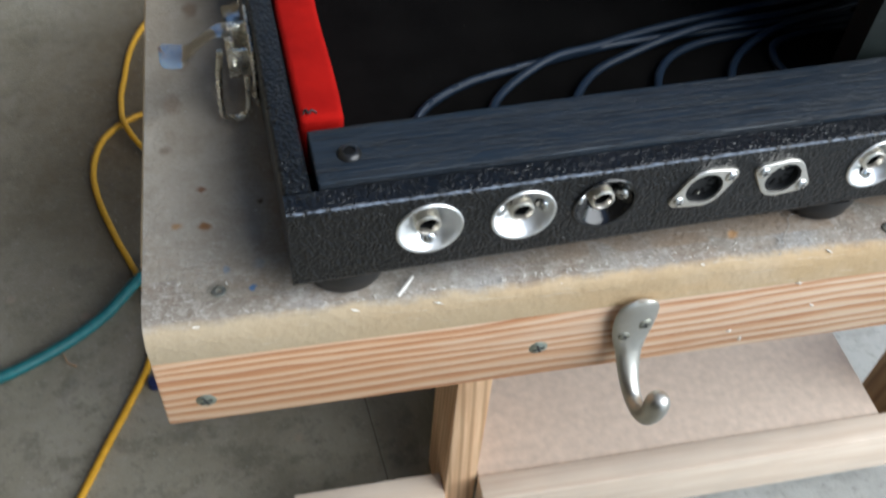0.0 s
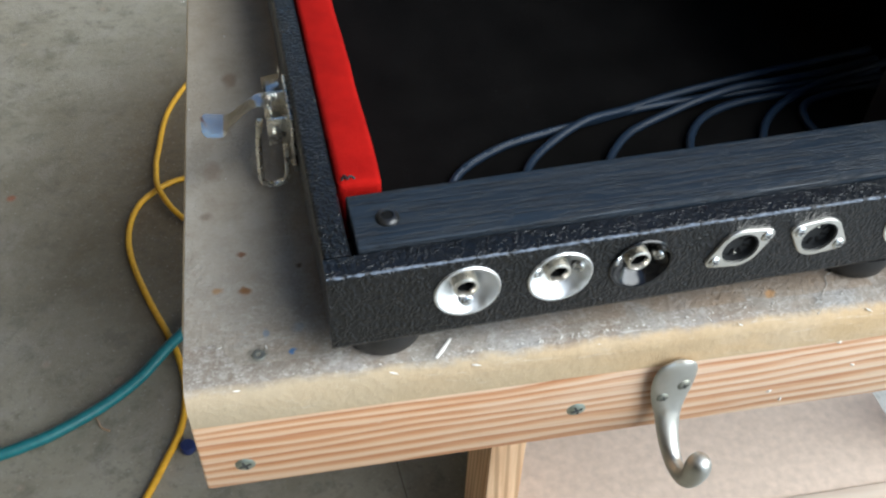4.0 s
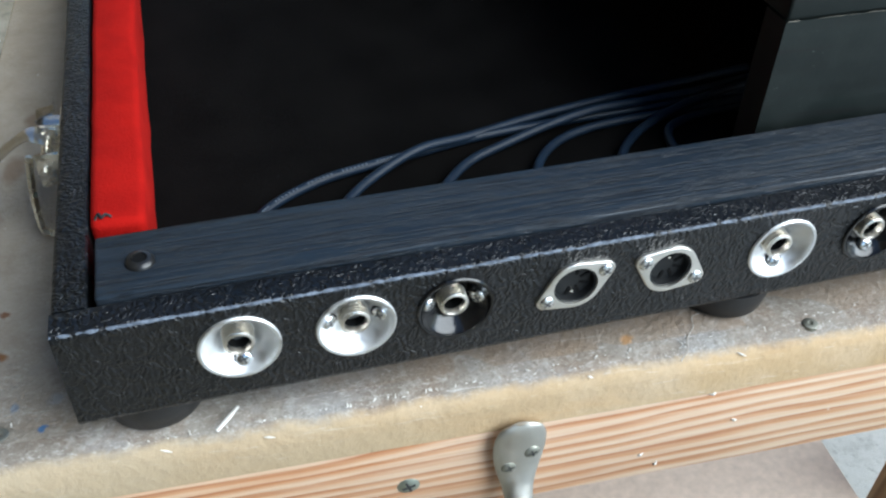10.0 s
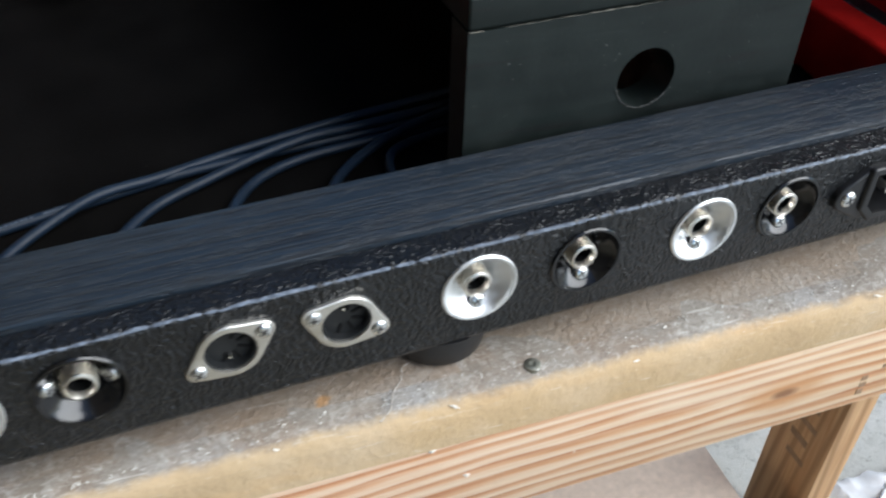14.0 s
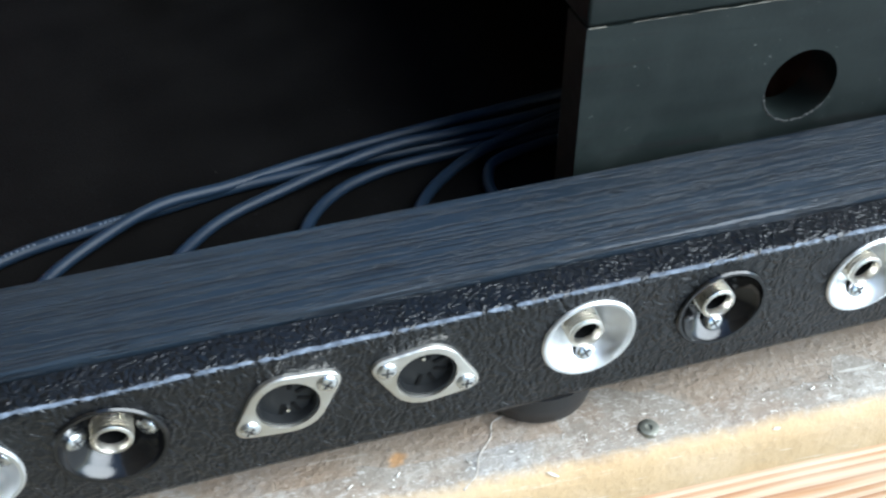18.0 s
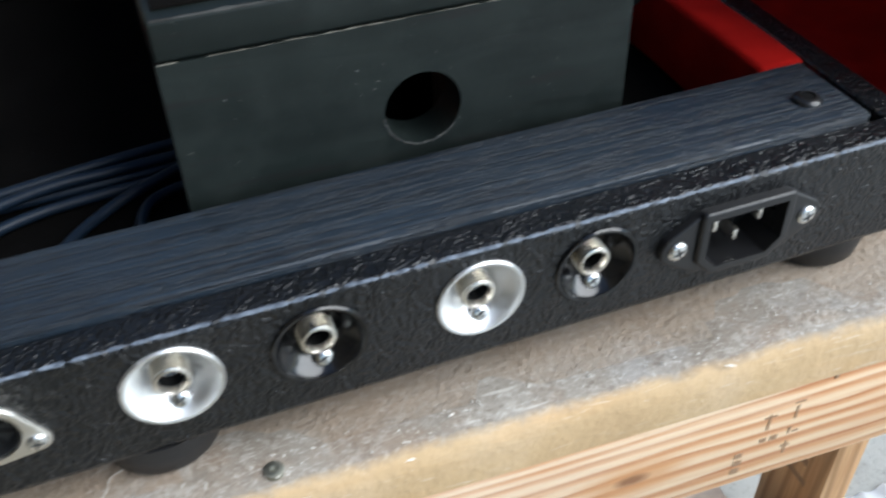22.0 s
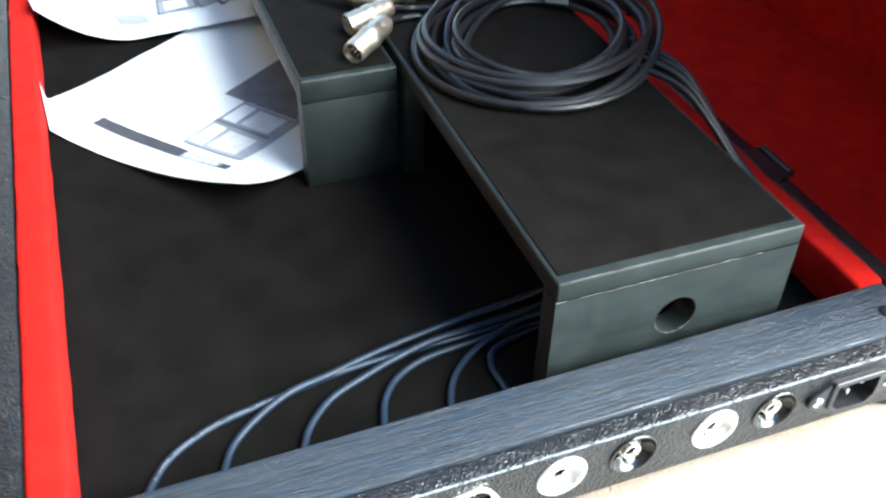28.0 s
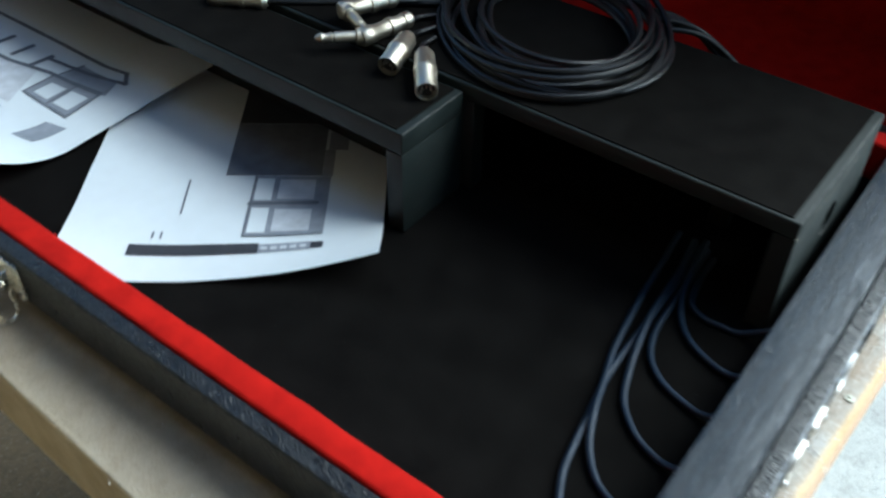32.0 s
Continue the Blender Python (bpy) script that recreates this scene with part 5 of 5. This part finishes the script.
for pts in (
    [(0.2762, 0.5328, zb + 0.002), (0.2960, 0.5100, zb - 0.003), (0.3300, 0.4600, zb - 0.003), (0.3560, 0.4050, zb - 0.003), (0.3680, 0.3500, zb - 0.002), (0.3720, 0.3000, zb + 0.002)],
    [(0.3620, 0.2050, zb + 0.002), (0.3760, 0.1780, zb - 0.004), (0.3890, 0.1450, 0.064), (0.3950, 0.1150, 0.051)],
    [(0.3600, 0.2180, zb + 0.004), (0.3780, 0.1860, zb - 0.003), (0.3900, 0.1500, 0.068), (0.3965, 0.1200, 0.053)],
    [(0.3520, 0.2000, zb + 0.005), (0.3690, 0.1700, zb - 0.001), (0.3855, 0.1320, 0.067), (0.3900, 0.1020, 0.050)],
    [(0.2280, 0.4140, zs), (0.2400, 0.3950, zb - 0.003), (0.2650, 0.3650, zb - 0.003), (0.2850, 0.3350, zb - 0.002), (0.3000, 0.3150, zb - 0.002)],
    [(0.2740, 0.4450, zb), (0.3000, 0.4150, zb - 0.003), (0.3350, 0.3800, zb - 0.003), (0.3600, 0.3400, zb - 0.002), (0.3700, 0.3000, zb)],
    [(0.2720, 0.3410, zb + 0.003), (0.2850, 0.3340, zb), (0.3000, 0.3220, zb - 0.002)],
    [(0.2610, 0.3210, zb), (0.2740, 0.3190, zb - 0.002), (0.2860, 0.3080, zb - 0.002)],
    [(0.3340, 0.3470, zb + 0.003), (0.3430, 0.3380, zb), (0.3500, 0.3220, zb - 0.001)],
    [(0.2425, 0.3045, zb + 0.002), (0.2560, 0.3080, zb - 0.002), (0.2680, 0.3040, zb - 0.002)],
    [(0.2335, 0.2860, zb + 0.002), (0.2450, 0.2960, zb - 0.002), (0.2580, 0.2960, zb - 0.002)],
    [(0.2722, 0.5168, zb + 0.001), (0.2900, 0.4980, zb - 0.003), (0.3250, 0.4600, zb - 0.003), (0.3600, 0.4000, zb - 0.003), (0.3750, 0.3500, zb - 0.002), (0.3780, 0.3000, zb + 0.002)],
    [(0.3550, 0.1950, zb + 0.001), (0.3720, 0.1700, zb - 0.004), (0.3880, 0.1350, 0.062), (0.3920, 0.1100, 0.050)],
    [(0.3480, 0.1900, zb + 0.003), (0.3660, 0.1620, zb - 0.003), (0.3840, 0.1250, 0.064), (0.3880, 0.0950, 0.048)],
):
    cable(pts, 0.0019, "thin black signal cable lying over the riser", material=COILED)


# ---- papers ----
INKDARK = make_plain("dark_grey_print", (0.13, 0.14, 0.165), 0.75, 0.3, 0.00002)
def sheet(label, corner, turn, u1, v0, v1, lift, curl, prints):
    """A sheet lying on the case floor and in under the open riser; curl(u, v) raises its loose corners."""
    c, s = math.cos(radians(turn)), math.sin(radians(turn))

    def at(u, v, up=0.0):
        x, y = corner[0] + c * u - s * v, corner[1] + s * u + c * v
        z = curl(u, v) + max(0.0, 0.0275 - x)
        wave = 0.0007 * (1 + noise.noise(Vector((u * 22, v * 22, lift * 900))))
        return Vector((max(x, 0.0275), y, Z_IN + 0.0008 + lift + z + wave + up))

    def lay(bm, quad, up):
        p = [Vector(q) for q in quad]
        k = max(1, int(max((p[1] - p[0]).length, (p[2] - p[3]).length) / 0.004))
        l = max(1, int(max((p[3] - p[0]).length, (p[2] - p[1]).length) / 0.004))
        g = []
        for j in range(l + 1):
            row = []
            for i in range(k + 1):
                q = (p[0].lerp(p[1], i / k)).lerp(p[3].lerp(p[2], i / k), j / l)
                row.append(bm.verts.new(at(q.x, q.y, up)))
            g.append(row)
        for j in range(l):
            for i in range(k):
                bm.faces.new((g[j][i], g[j][i + 1], g[j + 1][i + 1], g[j + 1][i]))
        # the far end leans against the riser's inner wall, out of sight
        bmesh.ops.bisect_plane(bm, geom=bm.verts[:] + bm.edges[:] + bm.faces[:], plane_co=(0.2222, 0, 0), plane_no=(1, 0, 0), clear_outer=True)

    root = thing("paper_sheet", label, "paper", "printed sheets")
    bm = bmesh.new()
    lay(bm, rect(0, u1, v0, v1), 0.0)
    part("page", bm, PAPER, root)
    for mat, up, quads in prints:
        for quad in quads:
            bm = bmesh.new()
            lay(bm, quad, up)
            part("print", bm, mat, root)


def rect(u0, u1, v0, v1):
    return [(u0, v0), (u1, v0), (u1, v1), (u0, v1)]


def stroke(w, *pts):
    """Thin quads along a line of points on a sheet."""
    out = []
    for a, b in zip(pts, pts[1:]):
        a, b = Vector(a), Vector(b)
        n = (b - a).normalized().orthogonal() * (w / 2)
        e = (b - a).normalized() * (w / 2)
        out.append([tuple(a - e - n), tuple(b + e - n), tuple(b + e + n), tuple(a - e + n)])
    return out


def curl_one(u, v):
    near = max(0.0, min(1.0, (0.060 - v) / 0.094)) ** 2.5
    return near * (0.026 * max(0.0, (u - 0.07) / 0.13) ** 2 + 0.008 * max(0.0, (0.055 - u) / 0.055) ** 2)


def curl_two(u, v):
    return 0.026 * max(0.0, (0.070 - u) / 0.06) ** 2 * max(0.0, min(1.0, 1 - v / 0.12)) + 0.004 * max(0.0, (u - 0.07) / 0.05) * max(0.0, min(1.0, 1 - v / 0.05))


sheet("white printed sheet with a dark footer bar, partly under a riser", (0.037, 0.4075), -52, 0.193, -0.0340, 0.196, 0.0, curl_one, [
    # the third dark rectangle blackens the page's end under the riser
    (INK, 0.0005, [rect(0.0428, 0.1200, -0.0125, -0.0028), rect(0.1510, 0.1585, -0.0115, -0.0048), rect(0.0890, 0.1530, 0.1228, 0.190)]),
    (INKGREY, 0.0005, [rect(0.1200, 0.1510, -0.0122, -0.0040)]),
    (INKLIGHT, 0.0008, [rect(0.1215 + k * 0.0058, 0.1255 + k * 0.0058, -0.0100, -0.0068) for k in range(5)]),
    (INKDARK, 0.0004, [rect(0.0890, 0.1510, 0.0645, 0.1227)]),
    (INKGREY, 0.0004, [rect(0.1090, 0.1570, 0.0040, 0.0640), rect(0.1511, 0.1580, 0.0641, 0.0930), rect(0.1531, 0.1660, 0.0931, 0.1130)]),
    (PAPER, 0.0007, [rect(0.1105, 0.1215, 0.0385, 0.0610), rect(0.1105, 0.1215, 0.0070, 0.0310)]),
    (INKLIGHT, 0.0007, [rect(0.1250, 0.1480, 0.0080, 0.0300), rect(0.1250, 0.1480, 0.0400, 0.0600)]),
    (INKDARK, 0.0008, stroke(0.0012, (0.1090, 0.0640), (0.1090, 0.0040), (0.1560, 0.0040)) + stroke(0.0030, (0.1090, 0.0350), (0.1500, 0.0365)) + stroke(0.0012, (0.0672, 0.0585), (0.0676, 0.0258)) + stroke(0.0012, (0.055, 0.008), (0.055, 0.003)) + stroke(0.0012, (0.060, 0.008), (0.060, 0.003))),
])
KEY_MARKS = [(0.1030, 0.2050), (0.1055, 0.1850), (0.1080, 0.1650), (0.1100, 0.1430), (0.1120, 0.1190), (0.1130, 0.0940)]
sheet("white sheet with a grey layout drawing, partly under a riser", (0.026, 0.500), -3, 0.216, -0.0200, 0.262, 0.0022, curl_two, [
    (INKDARK, 0.0005, [[(0.0290, 0.2237), (0.0500, 0.2166), (0.0680, 0.0604), (0.0400, 0.0729)]]),
    (INKGREY, 0.0004, [[(0.0890, 0.0665), (0.1150, 0.0689), (0.1190, 0.0170), (0.0890, 0.0130)], [(0.1170, 0.0670), (0.1370, 0.0640), (0.1380, 0.0210), (0.1210, 0.0130)], [(0.0540, 0.0229), (0.0778, 0.0192), (0.0824, 0.0010), (0.0586, 0.0046)]]),
    (INKLIGHT, 0.0004, [[(0.0560, 0.2183), (0.0840, 0.2293), (0.1110, 0.0845), (0.0740, 0.0620)]]),
    (PAPER, 0.0006, [[(0.0935, 0.0607), (0.1085, 0.0611), (0.1105, 0.0450), (0.0935, 0.0439)], [(0.0935, 0.0367), (0.1110, 0.0390), (0.1125, 0.0205), (0.0945, 0.0190)]]),
    (INKDARK, 0.0008, stroke(0.0034, (0.0955, 0.2220), (0.1360, 0.2265), (0.1490, 0.0260), (0.1390, 0.0130), (0.1260, 0.0900)) + stroke(0.0034, (0.0955, 0.2220), (0.0985, 0.1738), (0.1050, 0.1130), (0.1150, 0.0738), (0.1210, 0.0180))
     + [q for u, v in KEY_MARKS for q in stroke(0.0046, (u, v), (u + 0.015, v - 0.001))] + stroke(0.0018, (0.0890, 0.0665), (0.1150, 0.0689), (0.1190, 0.0170), (0.0890, 0.0130), (0.0890, 0.0665)) + stroke(0.0018, (0.0900, 0.0390), (0.1165, 0.0420)) + stroke(0.0018, (0.1170, 0.0670), (0.1370, 0.0640))),
    (INKGREY, 0.0008, stroke(0.0012, (0.0558, 0.0948), (0.0578, 0.0740)) + stroke(0.0016, (0.0713, 0.1223), (0.0742, 0.0953)) + stroke(0.0020, (0.0811, 0.1415), (0.0983, 0.1377))),
])


# ---- latches on the left wall ----
def latch(y0):
    root = thing("draw_latch", "bright zinc draw latch hanging open on the case wall", "latch", "case latches")
    part("plate", box(-0.0018, -0.0002, y0 - 0.030, y0 + 0.002, 0.0135, 0.0400, 0.0006), CHROME, root)
    for dy in (-0.024, -0.0062):
        part("ear", box(-0.0105, -0.0018, y0 + dy, y0 + dy + 0.0012, 0.0240, 0.0370, 0.0004), CHROME, root)
    part("axle", lathe([(0, 0), (0.0017, 0), (0.0017, 0.024), (0, 0.024)], axis_matrix((-0.0085, y0 - 0.0265, 0.0300), (0, 1, 0)), 14), CHROME, root)
    # the hook strip that stands up beside the wall
    def strip(pts, w, name, th=0.0009):
        bm = bmesh.new()
        wide = w if isinstance(w, list) else [w] * len(pts)
        rows = [[bm.verts.new((x, y - q / 2, z + 0.0014)), bm.verts.new((x, y - q / 4, z)), bm.verts.new((x, y + q / 4, z)), bm.verts.new((x, y + q / 2, z + 0.0014))] for (x, y, z), q in zip(pts, wide)]
        for p, q in zip(rows, rows[1:]):
            for j in range(3):
                bm.faces.new((p[j], p[j + 1], q[j + 1], q[j]))
        bmesh.ops.solidify(bm, geom=bm.faces[:], thickness=th)
        return part(name, bm, POLISHED, root)
    strip([(-0.0024, y0 - 0.002, 0.020), (-0.0030, y0 - 0.002, 0.034), (-0.0085, y0 - 0.0025, 0.0355), (-0.0102, y0 - 0.0025, 0.0385), (-0.0060, y0 - 0.0025, 0.0398), (-0.0034, y0 - 0.0025, 0.0408), (-0.0026, y0 - 0.0025, 0.0445)], [0.010, 0.010, 0.010, 0.008, 0.006, 0.0048, 0.0048], "hook")
    lever = smooth_path([(-0.0075, y0 - 0.0110, 0.0350), (-0.0130, y0 - 0.0115, 0.0365), (-0.0190, y0 - 0.0130, 0.0340), (-0.0250, y0 - 0.0150, 0.0305), (-0.0290, y0 - 0.0165, 0.0300), (-0.0360, y0 - 0.0180, 0.0325)], 5)
    n = len(lever) - 1
    strip(lever, [0.0125 - 0.0050 * math.sin(math.pi * min(1, k / n * 1.4)) + (0.0035 * math.sin(math.pi * (k / n - 0.6) / 0.4 * 0.72) if k / n > 0.6 else 0) - (0.006 if k == n else 0) for k in range(n + 1)], "lever", 0.0012)
    wire = smooth_path([(-0.0130, y0 - 0.0185, 0.0335), (-0.0150, y0 - 0.0200, 0.0200), (-0.0155, y0 - 0.0215, 0.0060), (-0.0140, y0 - 0.0215, 0.0026), (-0.0090, y0 - 0.0210, 0.0012), (-0.0048, y0 - 0.0200, 0.0040), (-0.0040, y0 - 0.0180, 0.0150), (-0.0040, y0 - 0.0150, 0.0300)], 6)
    part("bail", sweep(wire, 0.0013, 8), CHROME, root)
    for dy in (-0.027, -0.001):
        part("rivet", lathe([(0, 0), (0.0017, 0), (0.0014, 0.0009), (0, 0.0012)], axis_matrix((-0.0018, y0 + dy, 0.0165), (-1, 0, 0)), 12), CHROME, root)


latch(0.1225)
latch(0.4130)


# ---- coat hook on the rail ----
def coat_hook():
    root = thing("coat_hook", "satin nickel coat hook screwed to the bench rail", "hook", at=pose(0.0, 0.0, -0.0018))
    x, yf = 0.1300, -0.0093
    face = Matrix.Translation((x, yf, 0)) @ FRONT.to_3x3().to_4x4()
    # out from the rail, height, half width and half thickness along the casting
    spine = [(0.0016, -0.0146, 0.0030, 0.0008), (0.0016, -0.0165, 0.0068, 0.0014), (0.0017, -0.0205, 0.0088, 0.0016), (0.0017, -0.0265, 0.0092, 0.0017), (0.0019, -0.0325, 0.0086, 0.0018), (0.0024, -0.0385, 0.0073, 0.0022), (0.0040, -0.0445, 0.0057, 0.0028), (0.0075, -0.0510, 0.0047, 0.0033), (0.0125, -0.0565, 0.0040, 0.0035),
             (0.0185, -0.0592, 0.0036, 0.0035), (0.0245, -0.0582, 0.0036, 0.0036), (0.0290, -0.0540, 0.0039, 0.0039), (0.0312, -0.0480, 0.0044, 0.0044), (0.0320, -0.0425, 0.0049, 0.0049), (0.0322, -0.0385, 0.0047, 0.0047), (0.0322, -0.0355, 0.0034, 0.0034), (0.0322, -0.0343, 0.0014, 0.0014)]
    bm = bmesh.new()
    rows = []
    line = smooth_path([Vector((o, z, 0)) for o, z, _, _ in spine], 4)
    size = smooth_path([Vector((w, h, 0)) for _, _, w, h in spine], 4)
    for k, (p, q) in enumerate(zip(line, size)):
        d = (line[min(k + 1, len(line) - 1)] - line[max(k - 1, 0)]).normalized()
        across = Vector((-d.y, d.x, 0))
        ring_pts = []
        for j in range(20):
            a = 2 * math.pi * j / 20
            c = p + across * (q.y * math.sin(a))
            ring_pts.append(bm.verts.new((x + q.x * math.cos(a), yf - max(c.x, 0.0001), c.y)))
        rows.append(ring_pts)
    for a, b in zip(rows, rows[1:]):
        for j in range(20):
            bm.faces.new((a[j], a[(j + 1) % 20], b[(j + 1) % 20], b[j]))
    bm.faces.new(rows[0])
    bm.faces.new(rows[-1])
    part("casting", bm, SATIN, root)
    for dx, dz in ((-0.0035, -0.0345), (0.0040, -0.0285)):
        screw_head(root, face @ Matrix.Translation((dx, dz, 0.0029)), 0.0029, DIRTYZINC)


coat_hook()


# ---- small things on the bench ----
def build_splinter():
    bm = sweep([(0.0432, 0.0056, Z_BENCH + 0.0014), (0.0395, 0.0012, Z_BENCH + 0.0016), (0.0362, -0.0022, Z_BENCH + 0.0014)], [0.0006, 0.0008, 0.0006], 6, flat=0.6)
    tagged(part("splinter", bm, SPLINT), "thin white splinter lying on the bench", "splinter")


build_splinter()


# ---- on the ground ----
def ground_line(pts, r, name, label, material, cat):
    tagged(part(name, sweep(smooth_path([(x, y, Z_GROUND + r + 0.0006 + dz) for x, y, dz in pts], 10), r, 12), material), label, cat)


ground_line([(-0.42, 0.18, 0), (-0.34, 0.31, 0), (-0.2784, 0.4323, 0), (-0.2442, 0.5028, 0), (-0.2129, 0.5643, 0), (-0.1832, 0.6313, 0), (-0.176, 0.705, 0), (-0.190, 0.7838, 0),
             (-0.2264, 0.8872, 0), (-0.2549, 0.9903, 0), (-0.2593, 1.0677, 0), (-0.2368, 1.1374, 0), (-0.1763, 1.1841, 0.0), (-0.110, 1.180, 0), (-0.0587, 1.1572, 0), (-0.0186, 1.1183, 0), (-0.0116, 1.0605, 0),
             (-0.0379, 1.0025, 0), (-0.0927, 1.0063, 0), (-0.140, 1.048, 0), (-0.1794, 1.0938, 0.006), (-0.2051, 1.1548, 0.0115), (-0.2098, 1.2110, 0.006), (-0.2063, 1.2765, 0), (-0.1734, 1.4322, 0), (-0.05, 1.65, 0)],
            0.0052, "extension_cord", "yellow extension cord looping over the concrete", YELLOW, "cord")
ground_line([(-1.1, 0.75, 0), (-0.62, 0.632, 0), (-0.47, 0.628, 0), (-0.3899, 0.6430, 0), (-0.3420, 0.6620, 0), (-0.2902, 0.6905, 0), (-0.2415, 0.7292, 0), (-0.190, 0.7790, 0.011), (-0.12, 0.860, 0), (-0.0536, 0.9399, 0), (-0.046, 0.953, 0.0)],
            0.0088, "hose", "teal rubber hose lying on the concrete", TEAL, "hose")
ground_line([(0.012, 1.073, 0), (0.0204, 1.0882, 0), (0.09, 1.185, 0), (0.150, 1.262, 0), (0.215, 1.318, 0), (0.33, 1.40, 0), (0.6, 1.5, 0)],
            0.0088, "hose", "teal rubber hose lying on the concrete", TEAL, "hose")


def hose_connector():
    a, b = Vector((-0.0460, 0.9530, Z_GROUND + 0.0135)), Vector((0.0115, 1.0720, Z_GROUND + 0.0135))
    L = (b - a).length
    bm = lathe([(0.0088, 0.0), (0.0118, 0.002), (0.0128, 0.012), (0.0128, L * 0.45), (0.0120, L * 0.5), (0.0128, L * 0.55), (0.0128, L - 0.012), (0.0118, L - 0.002), (0.0088, L)], axis_matrix(a, b - a), 20)
    tagged(part("hose_connector", bm, YELLOW), "yellow plastic connector joining two hose ends", "hose connector")
    bm = lathe([(0, 0), (0.016, 0.0), (0.020, 0.006), (0.020, 0.040), (0.015, 0.052), (0, 0.052)], axis_matrix((0.1180, 1.2250, Z_GROUND + 0.0215), (0.6, 0.75, 0)), 18)
    tagged(part("cord_plug", bm, RUBBER), "black rubber plug lying on the concrete", "plug")


hose_connector()


def cord_tangle():
    rnd = random.Random(9)
    root = thing("cord_tangle", "loosely looped black cord lying on the concrete", "cord")
    for k in range(5):
        cx, cy, rad = 0.098 + rnd.uniform(-0.016, 0.016), 1.235 + rnd.uniform(-0.02, 0.02), rnd.uniform(0.038, 0.062)
        tilt, lean = rnd.uniform(0, 6.28), rnd.uniform(0.12, 0.30)
        pts = [(cx + rad * math.cos(a) * 1.15, cy + rad * math.sin(a), Z_GROUND + 0.006 + 0.007 * k + rad * lean * (1 + math.sin(a + tilt)) * 0.5) for a in [2 * math.pi * j / 24 for j in range(25)]]
        part("loop", sweep(pts, 0.0044, 8, caps=False), RUBBER, root)


cord_tangle()


# ---- crumbs on the bench ----
def crumbs():
    rnd = random.Random(23)
    bm = bmesh.new()
    for k in range(170):
        x = rnd.uniform(-0.045, 0.62)
        y = -0.0455 * (x + 0.0527) + (rnd.uniform(0.004, 0.022) if rnd.random() < 0.8 else rnd.uniform(0.004, 0.05))
        if x > 0 and y > -0.002:
            y = rnd.uniform(-0.0455 * (x + 0.0527) + 0.004, -0.001)
        if x < 0:
            y = rnd.uniform(0.006, 0.30)
        a, l, w = rnd.uniform(0, 6.28), rnd.choice((0.0003, 0.0004, 0.0006, 0.0010)), rnd.uniform(0.00012, 0.00028)
        m = Matrix.Translation((x, y, Z_BENCH + 0.0002)) @ Matrix.Rotation(a, 4, "Z") @ Matrix.Rotation(rnd.uniform(-0.3, 0.3), 4, "Y")
        one = [bm.verts.new(m @ Vector(q)) for q in ((-l, -w, 0), (l, -w * 0.6, 0), (l * 0.8, w, 0), (-l * 0.7, w * 0.8, 0), (0, 0, w * 1.2))]
        bm.faces.new(one[3::-1])
        for i in range(4):
            bm.faces.new((one[i], one[(i + 1) % 4], one[4]))
    tagged(part("sawdust", bm, SPLINT, None, smooth=False), "pale wood crumbs and dust scattered on the bench", "sawdust", kind="stuff")


crumbs()


def floor_litter():
    # a crumpled white plastic bag beside the bench
    bm = bmesh.new()
    n = 22
    g = []
    for j in range(n + 1):
        row = []
        for i in range(n + 1):
            u, v = i / n - 0.5, j / n - 0.5
            p = Vector((u * 7, v * 7, 0.4))
            edge = max(0.0, 1 - 2.1 * max(abs(u), abs(v)))
            z = 0.0012 + edge ** 0.5 * 0.028 * (0.55 + 0.75 * abs(noise.noise(p)) + 0.4 * abs(noise.noise(p * 2.7)))
            row.append(bm.verts.new((1.03 + u * 0.16 + 0.012 * noise.noise(p + Vector((5, 0, 0))), 0.275 + v * 0.14 + 0.012 * noise.noise(p + Vector((0, 9, 0))), Z_GROUND + z)))
        g.append(row)
    for j in range(n):
        for i in range(n):
            bm.faces.new((g[j][i], g[j][i + 1], g[j + 1][i + 1], g[j + 1][i]))
    tagged(part("plastic_bag", bm, BAGWHITE), "crumpled white plastic bag lying on the concrete", "bag")
    cap = lathe([(0, 0.0006), (0.0105, 0.0006), (0.0112, 0.002), (0.0110, 0.010), (0.0098, 0.0125), (0, 0.013)], Matrix.Translation((-0.176, 0.592, Z_GROUND)), 20)
    tagged(part("bottle_cap", cap, BLUECAP), "dark blue plastic cap lying on the concrete", "cap")
    tw = sweep(smooth_path([(-0.312, 0.682, Z_GROUND + 0.0024), (-0.303, 0.668, Z_GROUND + 0.0028), (-0.298, 0.655, Z_GROUND + 0.0022), (-0.286, 0.646, Z_GROUND + 0.0022)], 5), 0.0016, 7)
    tagged(part("twig", tw, STAMPINK), "short dark twig lying on the concrete", "twig")


BAGWHITE = make_plain("white_plastic_film", (0.80, 0.81, 0.82), 0.35, 0.5, 0.0003, 0.05)
BLUECAP = make_plain("dark_blue_plastic", (0.012, 0.020, 0.075), 0.45, 0.4, 0.0001)
floor_litter()
